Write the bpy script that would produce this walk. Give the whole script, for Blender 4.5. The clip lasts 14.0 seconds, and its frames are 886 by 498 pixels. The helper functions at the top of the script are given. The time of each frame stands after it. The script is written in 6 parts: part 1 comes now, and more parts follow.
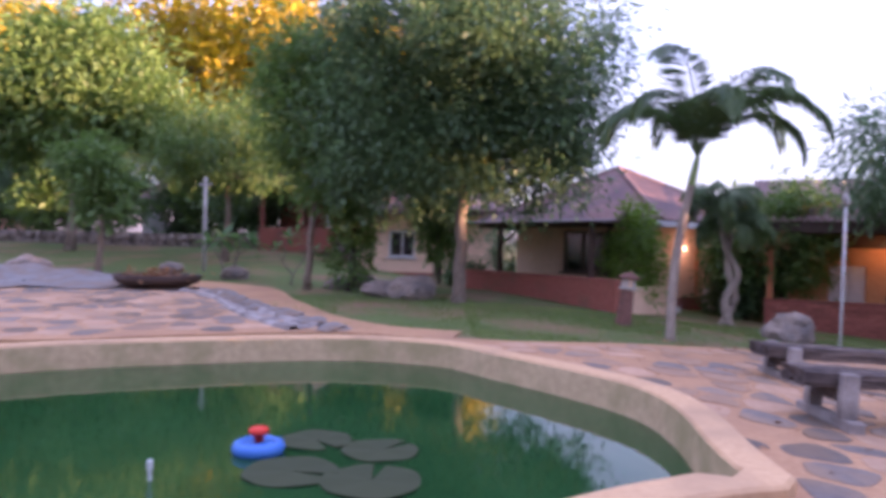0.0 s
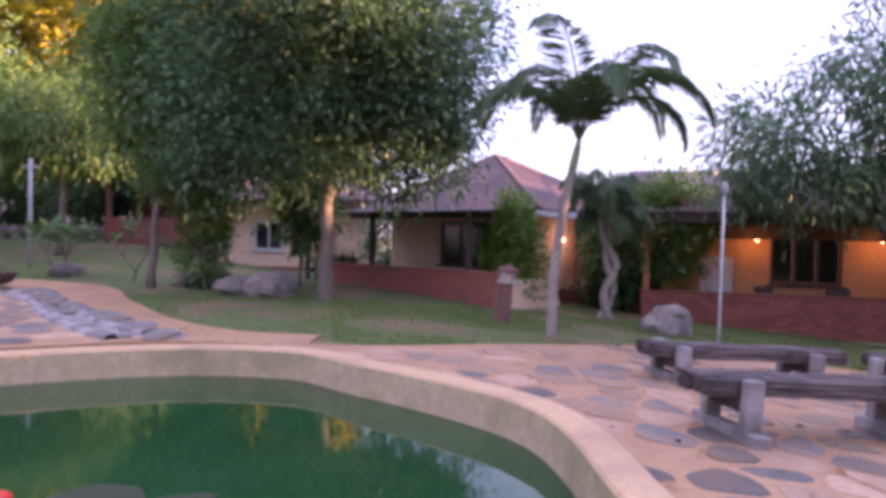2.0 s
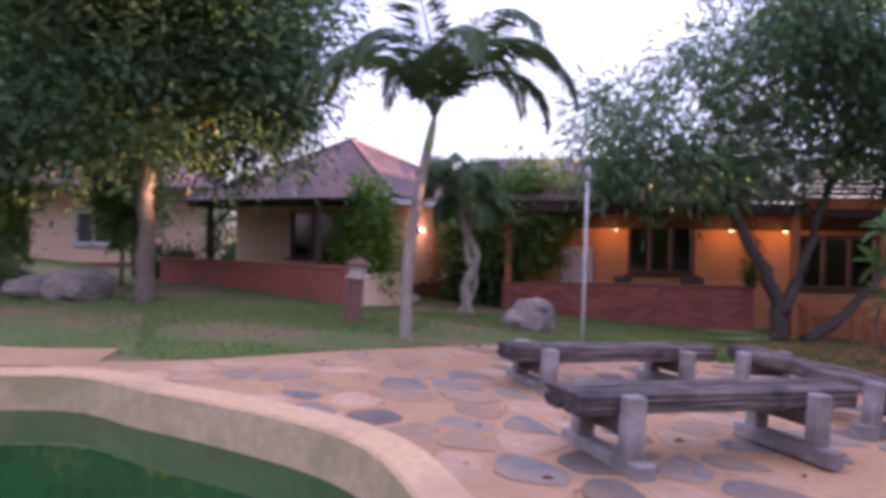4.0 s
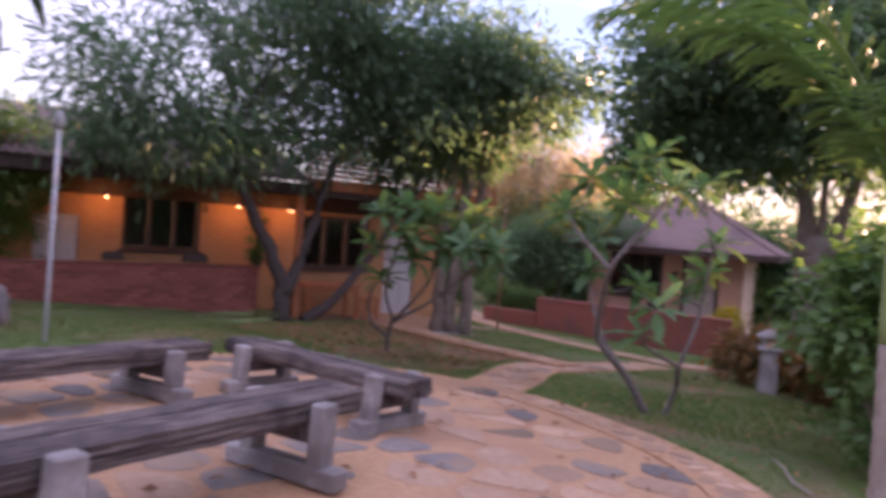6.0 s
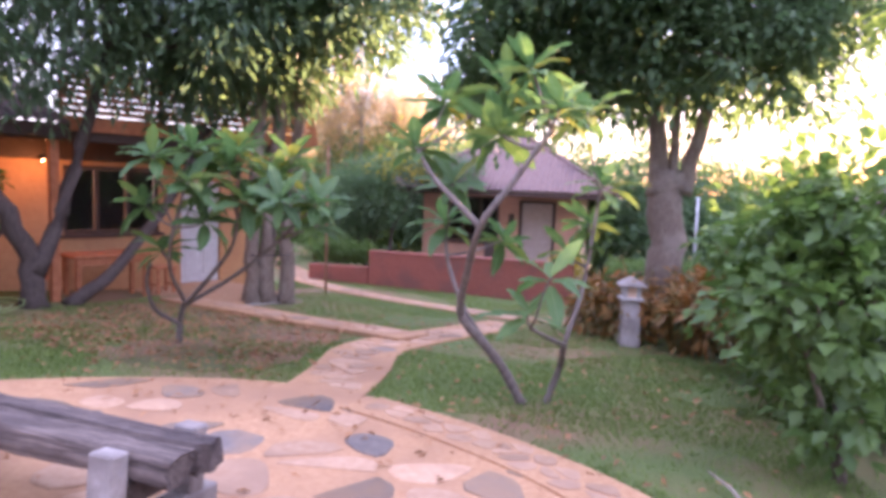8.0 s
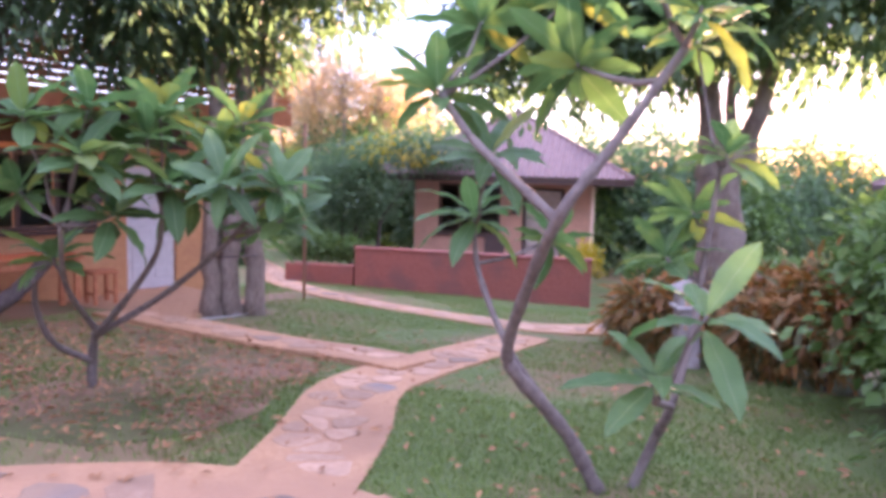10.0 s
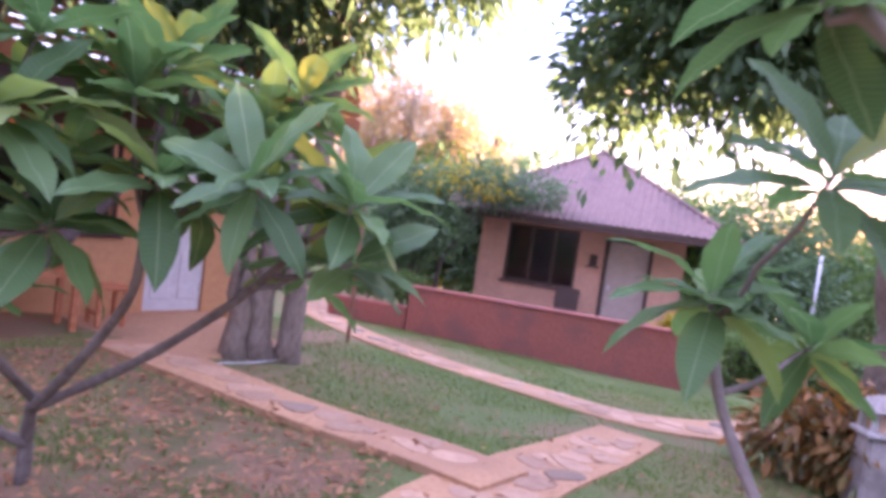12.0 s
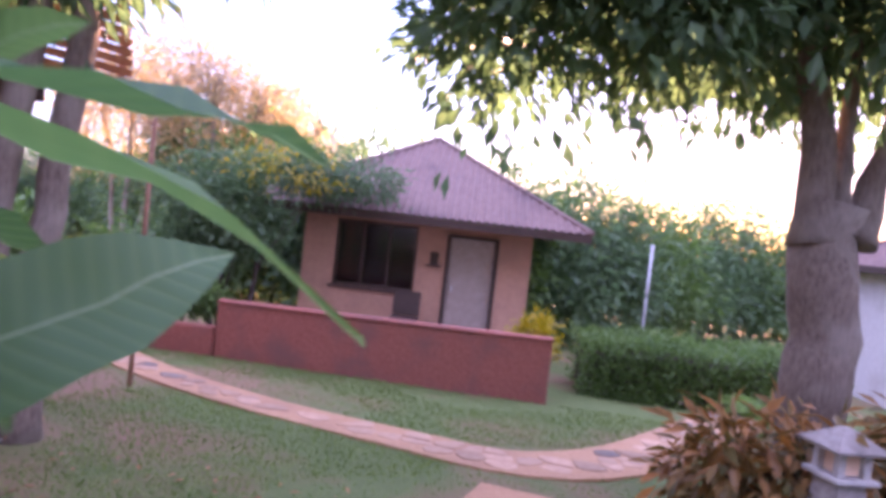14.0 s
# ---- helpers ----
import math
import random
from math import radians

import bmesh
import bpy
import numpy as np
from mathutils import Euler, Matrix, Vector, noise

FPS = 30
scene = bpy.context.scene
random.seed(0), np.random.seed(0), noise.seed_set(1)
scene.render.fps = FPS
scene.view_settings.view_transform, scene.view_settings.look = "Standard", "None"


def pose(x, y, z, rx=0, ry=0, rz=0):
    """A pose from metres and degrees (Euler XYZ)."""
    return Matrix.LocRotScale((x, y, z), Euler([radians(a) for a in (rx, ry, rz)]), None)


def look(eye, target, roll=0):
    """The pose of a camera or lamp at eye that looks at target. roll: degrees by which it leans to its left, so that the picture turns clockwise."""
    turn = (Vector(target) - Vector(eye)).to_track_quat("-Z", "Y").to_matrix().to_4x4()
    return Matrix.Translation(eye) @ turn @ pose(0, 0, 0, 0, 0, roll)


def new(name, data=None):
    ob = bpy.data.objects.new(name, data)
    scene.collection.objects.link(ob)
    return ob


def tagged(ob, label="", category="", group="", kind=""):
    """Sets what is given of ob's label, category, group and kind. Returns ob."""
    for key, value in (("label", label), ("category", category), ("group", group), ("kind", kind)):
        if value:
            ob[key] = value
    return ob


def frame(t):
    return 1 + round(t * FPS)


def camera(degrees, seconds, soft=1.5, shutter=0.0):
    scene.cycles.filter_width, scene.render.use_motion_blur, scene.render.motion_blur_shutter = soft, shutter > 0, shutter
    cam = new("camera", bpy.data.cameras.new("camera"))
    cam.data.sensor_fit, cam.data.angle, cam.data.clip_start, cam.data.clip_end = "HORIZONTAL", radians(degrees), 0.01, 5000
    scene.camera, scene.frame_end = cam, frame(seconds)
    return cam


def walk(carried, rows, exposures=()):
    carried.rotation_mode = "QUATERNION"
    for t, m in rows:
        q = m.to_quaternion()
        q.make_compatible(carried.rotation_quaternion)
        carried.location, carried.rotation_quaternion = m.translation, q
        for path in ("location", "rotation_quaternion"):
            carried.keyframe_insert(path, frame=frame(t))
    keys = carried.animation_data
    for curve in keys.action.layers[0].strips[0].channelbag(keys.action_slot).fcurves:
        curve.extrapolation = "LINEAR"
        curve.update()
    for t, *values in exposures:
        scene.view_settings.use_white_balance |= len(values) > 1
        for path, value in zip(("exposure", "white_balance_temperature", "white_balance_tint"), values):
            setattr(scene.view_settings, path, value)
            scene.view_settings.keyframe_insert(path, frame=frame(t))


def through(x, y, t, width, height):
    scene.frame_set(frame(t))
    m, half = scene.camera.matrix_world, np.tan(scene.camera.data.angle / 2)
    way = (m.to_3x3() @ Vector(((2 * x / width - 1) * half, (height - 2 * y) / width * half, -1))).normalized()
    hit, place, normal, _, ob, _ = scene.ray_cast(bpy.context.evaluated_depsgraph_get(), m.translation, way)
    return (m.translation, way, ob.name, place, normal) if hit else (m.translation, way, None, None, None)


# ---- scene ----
cam = camera(65.5, 14.0, soft=4.2, shutter=0.4)
METRES, EYE, TILT, LEAN, TURN = 12.0, 1.4, 0.0, 0.0, 0.0
ROWS = [
    (0.0, 0.0, 0.0, 0.0, 0.01, -0.54, -1.32),
    (0.5, 0.0073, 0.0217, -0.0008, -5.94, -0.54, -1.39),
    (1.0, 0.0136, 0.0438, -0.0016, -8.45, -1.01, -1.62),
    (1.5, 0.0163, 0.0706, -0.0007, -9.36, -0.92, -1.91),
    (2.0, 0.0243, 0.0931, -0.0017, -9.8, -0.96, -1.2),
    (4.5, 0.0805, 0.1986, -0.0037, -30.42, -1.7, -1.52),
    (5.0, 0.0964, 0.2167, -0.0037, -42.24, -1.77, -2.55),
    (5.5, 0.119, 0.2366, -0.0036, -48.38, -1.69, -3.14),
    (6.0, 0.1458, 0.2549, -0.0048, -59.86, -1.8, -4.14),
    (6.5, 0.181, 0.277, -0.0059, -67.43, -2.5, -3.94),
    (7.0, 0.221, 0.2968, -0.0048, -69.31, -3.61, -3.34),
    (7.5, 0.2618, 0.3134, -0.0037, -73.19, -4.87, -2.67),
    (10.0, 0.4678, 0.399, -0.0144, -75.88, -6.27, -1.64),
    (10.5, 0.5042, 0.4149, -0.0198, -74.68, -5.43, -3.22),
    (11.0, 0.539, 0.4414, -0.0181, -73.49, -3.65, -4.75),
    (11.5, 0.5779, 0.4614, -0.0185, -72.24, -3.35, -6.16),
    (12.0, 0.6175, 0.4844, -0.0207, -71.91, -3.61, -7.75),
    (12.5, 0.6554, 0.5026, -0.0222, -74.62, -3.75, -7.34),
    (13.0, 0.6947, 0.5152, -0.023, -78.24, -3.26, -7.71),
    (13.5, 0.7366, 0.5303, -0.0219, -84.24, -2.41, -7.06),
    (14.0, 0.7776, 0.5354, -0.0243, -87.02, -2.11, -6.5),
]
walk(cam, [(t, pose(0, 0, EYE, TILT, LEAN, TURN) @ pose(METRES * x, METRES * y, METRES * z, 90 + pitch, roll, yaw)) for t, x, y, z, yaw, pitch, roll in ROWS],
     [(0.0, 4.05, 5700, 46), (2.0, 4.1, 5800, 51), (4.5, 4.0, 5950, 48), (6.0, 3.95, 6150, 48), (7.0, 4.88, 6000, 45), (8.5, 5.05, 5900, 48), (10.0, 5.17, 5750, 50), (11.0, 4.97, 5700, 54), (12.0, 5.17, 5750, 57), (13.0, 5.14, 5700, 59), (14.0, 4.82, 5700, 59)])

# ---------------------------------------------------------------- light
SUN_TO = Vector((0.945, -0.32, 0.034)).normalized()
world = bpy.data.worlds.new("sky")
scene.world = world
world.use_nodes = True
wn = world.node_tree.nodes
sky = wn.new("ShaderNodeTexSky")
sky.sky_type = "NISHITA"
sky.sun_disc = False
sky.sun_elevation = math.asin(SUN_TO.z)
sky.sun_rotation = math.atan2(SUN_TO.x, SUN_TO.y)
sky.air_density, sky.dust_density, sky.ozone_density = 1.0, 0.4, 2.0
wn["Background"].inputs["Strength"].default_value = 0.15
# a thin veil of evening cloud over the clear sky
veil = wn.new("ShaderNodeTexNoise")
veil.inputs["Scale"].default_value, veil.inputs["Detail"].default_value, veil.inputs["Roughness"].default_value = 1.6, 5.0, 0.55
flat = wn.new("ShaderNodeMapping")
flat.inputs["Scale"].default_value = (1.0, 1.0, 3.2)
toward = wn.new("ShaderNodeTexCoord")
wl = world.node_tree.links
wl.new(toward.outputs["Generated"], flat.inputs[0])
wl.new(flat.outputs[0], veil.inputs["Vector"])
tone = wn.new("ShaderNodeValToRGB")
tone.color_ramp.elements[0].position, tone.color_ramp.elements[0].color = 0.38, (0.25, 0.345, 0.50, 1)
tone.color_ramp.elements[1].position, tone.color_ramp.elements[1].color = 0.60, (0.50, 0.53, 0.57, 1)
wl.new(veil.outputs["Fac"], tone.inputs[0])
# as under any cloud, the sky overhead is brighter than at the horizon
height = wn.new("ShaderNodeSeparateXYZ")
wl.new(toward.outputs["Generated"], height.inputs[0])
rise = wn.new("ShaderNodeMath")
rise.operation, rise.inputs[1].default_value, rise.inputs[2].default_value = "MULTIPLY_ADD", 1.65, 0.6
wl.new(height.outputs["Z"], rise.inputs[0])
lifted = wn.new("ShaderNodeVectorMath")
lifted.operation = "SCALE"
wl.new(tone.outputs[0], lifted.inputs[0])
wl.new(rise.outputs[0], lifted.inputs["Scale"])
cover = wn.new("ShaderNodeMix")
cover.data_type = "RGBA"
cover.inputs[0].default_value = 0.86
wl.new(sky.outputs[0], cover.inputs[6])
wl.new(lifted.outputs[0], cover.inputs[7])
wl.new(cover.outputs[2], wn["Background"].inputs["Color"])
sun = new("sun", bpy.data.lights.new("sun", "SUN"))
sun.data.energy, sun.data.angle, sun.data.color = 2.4, radians(0.5), (1.0, 0.62, 0.3)
sun.matrix_world = look((0, 0, 30), Vector((0, 0, 30)) - SUN_TO)
LAMP_POWER = 0.55


# ---------------------------------------------------------------- materials
def material(name, rough=0.8, metal=0.0, spec=0.3):
    m = bpy.data.materials.new(name)
    m.use_nodes = True
    b = m.node_tree.nodes["Principled BSDF"]
    b.inputs["Roughness"].default_value = rough
    b.inputs["Metallic"].default_value = metal
    b.inputs["Specular IOR Level"].default_value = spec
    return m, m.node_tree.nodes, m.node_tree.links, b


def ramp(nodes, links, src, stops):
    r = nodes.new("ShaderNodeValToRGB")
    e = r.color_ramp.elements
    while len(e) < len(stops):
        e.new(0.5)
    for k, (p, c) in enumerate(stops):
        e[k].position, e[k].color = p, (*c, 1)
    links.new(src, r.inputs[0])
    return r.outputs[0]


def mixed(nodes, links, fac, a, b, mode="MIX"):
    n = nodes.new("ShaderNodeMix")
    n.data_type, n.blend_type = "RGBA", mode
    for sock, v in ((n.inputs[0], fac), (n.inputs[6], a), (n.inputs[7], b)):
        if isinstance(v, (int, float)):
            sock.default_value = v
        elif isinstance(v, tuple):
            sock.default_value = (*v, 1)
        else:
            links.new(v, sock)
    return n.outputs[2]


def noise_of(nodes, links, scale, detail=4.0, rough=0.6, stretch=None, coord="Object"):
    tc = nodes.new("ShaderNodeTexCoord")
    n = nodes.new("ShaderNodeTexNoise")
    n.inputs["Scale"].default_value, n.inputs["Detail"].default_value, n.inputs["Roughness"].default_value = scale, detail, rough
    src = tc.outputs[coord]
    if stretch:
        mp = nodes.new("ShaderNodeMapping")
        mp.inputs["Scale"].default_value = stretch
        links.new(src, mp.inputs[0])
        src = mp.outputs[0]
    links.new(src, n.inputs["Vector"])
    return n.outputs["Fac"]


def rough_surface(name, lo, hi, fine=30.0, coarse=1.2, stain=None, stain_at=0.62, rough=0.85, bump=0.25, stretch=None, spec=0.25, per_piece=0.0):
    """A weathered surface: colour between lo and hi by fine grain, with coarse stains."""
    m, n, l, b = material(name, rough, 0.0, spec)
    f = noise_of(n, l, fine, 6.0, 0.65, stretch)
    c = noise_of(n, l, coarse, 3.0, 0.6)
    col = ramp(n, l, f, [(0.3, lo), (0.7, hi)])
    if stain:
        k = ramp(n, l, c, [(stain_at - 0.12, (0, 0, 0)), (stain_at + 0.08, (1, 1, 1))])
        col = mixed(n, l, k, col, stain)
    if per_piece:
        info = n.new("ShaderNodeObjectInfo")
        hv = n.new("ShaderNodeHueSaturation")
        mr = n.new("ShaderNodeMapRange")
        mr.inputs["To Min"].default_value, mr.inputs["To Max"].default_value = 1 - per_piece, 1 + per_piece
        l.new(info.outputs["Random"], mr.inputs[0])
        l.new(mr.outputs[0], hv.inputs["Value"])
        l.new(col, hv.inputs["Color"])
        col = hv.outputs[0]
    l.new(col, b.inputs["Base Color"])
    bp = n.new("ShaderNodeBump")
    bp.inputs["Strength"].default_value, bp.inputs["Distance"].default_value = bump, 0.02
    l.new(f, bp.inputs["Height"])
    l.new(bp.outputs[0], b.inputs["Normal"])
    return m


def leaf_material(name, lo, hi, through=0.35, rough=0.45):
    """Leaves that let some light pass, each a little different."""
    m, n, l, b = material(name, rough, 0.0, 0.4)
    geo = n.new("ShaderNodeNewGeometry")
    col = ramp(n, l, geo.outputs["Random Per Island"], [(0.0, lo), (1.0, hi)])
    c = noise_of(n, l, 0.9, 2.0)
    col = mixed(n, l, 0.35, col, ramp(n, l, c, [(0.35, lo), (0.65, hi)]))
    l.new(col, b.inputs["Base Color"])
    t = n.new("ShaderNodeBsdfTranslucent")
    hv = n.new("ShaderNodeHueSaturation")
    hv.inputs["Value"].default_value, hv.inputs["Saturation"].default_value = 1.3, 1.1
    l.new(col, hv.inputs["Color"])
    l.new(hv.outputs[0], t.inputs["Color"])
    mx = n.new("ShaderNodeMixShader")
    mx.inputs[0].default_value = through
    l.new(b.outputs[0], mx.inputs[1])
    l.new(t.outputs[0], mx.inputs[2])
    l.new(mx.outputs[0], n["Material Output"].inputs["Surface"])
    return m


GRASS_SOIL = rough_surface("lawn_soil", (0.06, 0.095, 0.028), (0.13, 0.16, 0.05), 40, 0.55, (0.20, 0.125, 0.07), 0.58, 0.95, 0.5)
BLADE = leaf_material("grass_blade", (0.085, 0.15, 0.032), (0.20, 0.26, 0.07), 0.3, 0.6)
MORTAR = rough_surface("pink_mortar", (0.330, 0.171, 0.086), (0.464, 0.269, 0.148), 22, 0.9, (0.315, 0.174, 0.099), 0.6, 0.9, 0.35)
STONE_GREY = rough_surface("grey_flagstone", (0.115, 0.094, 0.082), (0.190, 0.157, 0.136), 14, 1.5, (0.241, 0.154, 0.096), 0.54, 0.8, 0.3, per_piece=0.3)
STONE_PINK = rough_surface("pink_flagstone", (0.320, 0.182, 0.106), (0.437, 0.279, 0.179), 14, 1.5, (0.291, 0.178, 0.114), 0.62, 0.8, 0.3, per_piece=0.25)
RIM = rough_surface("ochre_cement", (0.464, 0.273, 0.140), (0.585, 0.370, 0.207), 18, 1.1, (0.396, 0.246, 0.140), 0.6, 0.85, 0.2)
POND_WALL = rough_surface("mossy_cement", (0.38, 0.27, 0.15), (0.52, 0.38, 0.22), 14, 1.5, (0.28, 0.23, 0.11), 0.58, 0.85, 0.25)
CEMENT = rough_surface("grey_cement", (0.34, 0.31, 0.28), (0.50, 0.46, 0.42), 16, 1.5, (0.22, 0.21, 0.20), 0.6, 0.85, 0.3)
RED_WALL = rough_surface("red_clay_paint", (0.23, 0.07, 0.05), (0.33, 0.115, 0.085), 20, 1.3, (0.20, 0.085, 0.07), 0.58, 0.85, 0.3)
BRICK = rough_surface("red_brick", (0.22, 0.065, 0.045), (0.33, 0.11, 0.08), 24, 2.0, (0.20, 0.09, 0.06), 0.62, 0.9, 0.4, per_piece=0.25)
# cream with the salmon of low sun on the walls mixed in
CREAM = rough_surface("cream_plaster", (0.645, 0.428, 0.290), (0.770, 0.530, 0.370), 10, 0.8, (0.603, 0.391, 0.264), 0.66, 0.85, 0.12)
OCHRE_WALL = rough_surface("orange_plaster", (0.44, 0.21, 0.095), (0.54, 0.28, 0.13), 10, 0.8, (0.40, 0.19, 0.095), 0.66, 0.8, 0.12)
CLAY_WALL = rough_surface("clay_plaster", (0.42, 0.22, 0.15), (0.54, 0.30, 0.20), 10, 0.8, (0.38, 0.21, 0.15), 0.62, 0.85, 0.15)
SOIL = rough_surface("bare_red_earth", (0.15, 0.085, 0.05), (0.26, 0.155, 0.09), 26, 1.1, (0.10, 0.10, 0.04), 0.56, 0.95, 0.6)
FRANG_BARK = rough_surface("frangipani_bark", (0.101, 0.078, 0.066), (0.203, 0.164, 0.140), 18, 2.0, (0.250, 0.211, 0.179), 0.62, 0.85, 0.4)
ROOF_RED = rough_surface("red_fibre_roof", (0.178, 0.104, 0.090), (0.272, 0.166, 0.145), 9, 0.8, (0.136, 0.095, 0.095), 0.56, 0.75, 0.2)
ROOF_LILAC = rough_surface("faded_fibre_roof", (0.159, 0.100, 0.088), (0.224, 0.153, 0.134), 9, 0.8, (0.130, 0.089, 0.084), 0.58, 0.75, 0.2, spec=0.1)
DARK_WOOD = rough_surface("dark_stained_wood", (0.035, 0.022, 0.018), (0.09, 0.055, 0.042), 12, 2.0, None, 0.6, 0.6, 0.3, (1, 1, 8))
RED_WOOD = rough_surface("red_stained_wood", (0.34, 0.11, 0.045), (0.52, 0.20, 0.09), 12, 2.0, None, 0.6, 0.6, 0.25)
OLD_WOOD = rough_surface("weathered_sleeper", (0.022, 0.016, 0.014), (0.27, 0.205, 0.175), 9, 2.2, (0.06, 0.045, 0.042), 0.56, 0.88, 1.0, (0.35, 7, 7))
POST_GREY = rough_surface("grey_concrete_post", (0.24, 0.205, 0.185), (0.42, 0.37, 0.335), 20, 2.5, (0.17, 0.14, 0.125), 0.55, 0.85, 0.4)
ROCK = rough_surface("garden_rock", (0.17, 0.125, 0.10), (0.36, 0.285, 0.235), 7, 2.0, (0.13, 0.11, 0.10), 0.55, 0.9, 0.6)
WHITE = rough_surface("white_door_paint", (0.50, 0.47, 0.45), (0.62, 0.59, 0.57), 12, 1.0, (0.46, 0.42, 0.39), 0.68, 0.5, 0.05)
GREY_DOOR = rough_surface("beige_door_paint", (0.30, 0.23, 0.19), (0.40, 0.31, 0.26), 12, 1.0, None, 0.6, 0.6, 0.08)
STEEL = rough_surface("galvanised_steel", (0.42, 0.42, 0.43), (0.58, 0.58, 0.58), 20, 2.0, (0.35, 0.30, 0.27), 0.62, 0.55, 0.1)
RUST = rough_surface("rusty_steel", (0.24, 0.12, 0.08), (0.38, 0.20, 0.13), 20, 2.0, None, 0.6, 0.7, 0.2)
BARK = rough_surface("brown_bark", (0.11, 0.078, 0.058), (0.26, 0.195, 0.15), 14, 1.4, (0.30, 0.25, 0.20), 0.6, 0.95, 0.9, (3, 3, 0.7))
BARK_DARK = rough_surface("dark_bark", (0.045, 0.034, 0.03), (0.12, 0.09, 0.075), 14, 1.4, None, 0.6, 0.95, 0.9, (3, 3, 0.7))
BARK_PALE = rough_surface("pale_smooth_bark", (0.23, 0.18, 0.145), (0.38, 0.31, 0.25), 14, 1.4, (0.18, 0.14, 0.115), 0.56, 0.85, 0.4, (2, 2, 1))
PALM_GREEN = rough_surface("green_crownshaft", (0.16, 0.23, 0.08), (0.24, 0.31, 0.12), 10, 1.4, None, 0.6, 0.5, 0.1)
BLUE = rough_surface("blue_plastic", (0.04, 0.13, 0.42), (0.06, 0.18, 0.50), 10, 1, None, 0.6, 0.45, 0.03)
RED = rough_surface("red_plastic", (0.55, 0.03, 0.02), (0.65, 0.05, 0.03), 10, 1, None, 0.6, 0.4, 0.03)
DARK = rough_surface("near_black", (0.012, 0.012, 0.014), (0.03, 0.028, 0.03), 6, 1.0, None, 0.6, 0.8, 0.1)
LEAF_DARK = leaf_material("dark_leaf", (0.062, 0.115, 0.052), (0.12, 0.19, 0.082), 0.5)
LEAF_MANGO = leaf_material("mango_leaf", (0.06, 0.115, 0.055), (0.12, 0.19, 0.085), 0.5, 0.4)
LEAF_MID = leaf_material("green_leaf", (0.07, 0.135, 0.035), (0.14, 0.22, 0.06), 0.4)
LEAF_BRIGHT = leaf_material("bright_leaf", (0.09, 0.17, 0.025), (0.18, 0.28, 0.05), 0.45)
# yellow of leaves and flowers; its gold also stands for sunset on the back trees
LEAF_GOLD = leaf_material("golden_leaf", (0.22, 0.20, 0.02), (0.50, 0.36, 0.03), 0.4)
LEAF_PALM = leaf_material("palm_leaf", (0.06, 0.11, 0.045), (0.12, 0.18, 0.065), 0.3)


def veined_leaf(name, lo, hi, through=0.35, rough=0.42):
    """A big smooth leaf with a pale midrib and faint ribs across."""
    m = leaf_material(name, lo, hi, through, rough)
    n, l = m.node_tree.nodes, m.node_tree.links
    b = n["Principled BSDF"]
    tc = n.new("ShaderNodeTexCoord")
    sep = n.new("ShaderNodeSeparateXYZ")
    l.new(tc.outputs["Object"], sep.inputs[0])

    def calc(op, a, v=None):
        k = n.new("ShaderNodeMath")
        k.operation = op
        l.new(a, k.inputs[0])
        if isinstance(v, (int, float)):
            k.inputs[1].default_value = v
        elif v is not None:
            l.new(v, k.inputs[1])
        return k.outputs[0]
    y = calc("ABSOLUTE", sep.outputs["Y"])
    mid = calc("LESS_THAN", y, 0.0022)
    slant = calc("SUBTRACT", sep.outputs["X"], calc("MULTIPLY", y, 0.45))
    wave = calc("POWER", calc("ABSOLUTE", calc("SINE", calc("MULTIPLY", slant, 190.0))), 0.35)
    rib = calc("MULTIPLY", calc("SUBTRACT", wave, 1.0), -0.28)
    info = n.new("ShaderNodeObjectInfo")
    own = ramp(n, l, info.outputs["Random"], [(0.0, lo), (0.8, hi), (1.0, (hi[0] * 1.9, hi[1] * 1.15, hi[2] * 0.8))])
    col = mixed(n, l, rib, own, (hi[0] * 1.8, hi[1] * 1.5, hi[2] * 1.5))
    col = mixed(n, l, mid, col, (0.15, 0.23, 0.10))
    l.new(col, b.inputs["Base Color"])
    for k in n:
        if k.type == "HUE_SAT":
            l.new(col, k.inputs["Color"])
    bp = n.new("ShaderNodeBump")
    bp.inputs["Strength"].default_value, bp.inputs["Distance"].default_value = 0.25, 0.004
    l.new(wave, bp.inputs["Height"])
    l.new(bp.outputs[0], b.inputs["Normal"])
    return m


LEAF_FRANG = veined_leaf("frangipani_leaf", (0.052, 0.115, 0.04), (0.10, 0.185, 0.06), 0.45, 0.55)
LEAF_CROTON = leaf_material("croton_leaf", (0.06, 0.09, 0.03), (0.42, 0.17, 0.05), 0.3)
LEAF_DRY = leaf_material("fallen_leaf", (0.16, 0.07, 0.03), (0.40, 0.20, 0.09), 0.15, 0.7)
LEAF_AUTUMN = leaf_material("pale_tan_leaf", (0.30, 0.235, 0.10), (0.48, 0.36, 0.17), 0.4)
PAD = leaf_material("lily_pad", (0.026, 0.036, 0.012), (0.05, 0.058, 0.02), 0.1, 0.85)


def water_material():
    m, n, l, b = material("pond_water", 0.04, 0.0, 0.5)
    c = noise_of(n, l, 0.7, 3.0)
    l.new(ramp(n, l, c, [(0.3, (0.008, 0.040, 0.012)), (0.7, (0.016, 0.062, 0.020))]), b.inputs["Base Color"])
    b.inputs["IOR"].default_value = 1.33
    w = noise_of(n, l, 5.0, 2.0)
    bp = n.new("ShaderNodeBump")
    bp.inputs["Strength"].default_value, bp.inputs["Distance"].default_value = 0.04, 0.02
    l.new(w, bp.inputs["Height"])
    l.new(bp.outputs[0], b.inputs["Normal"])
    return m


WATER = water_material()


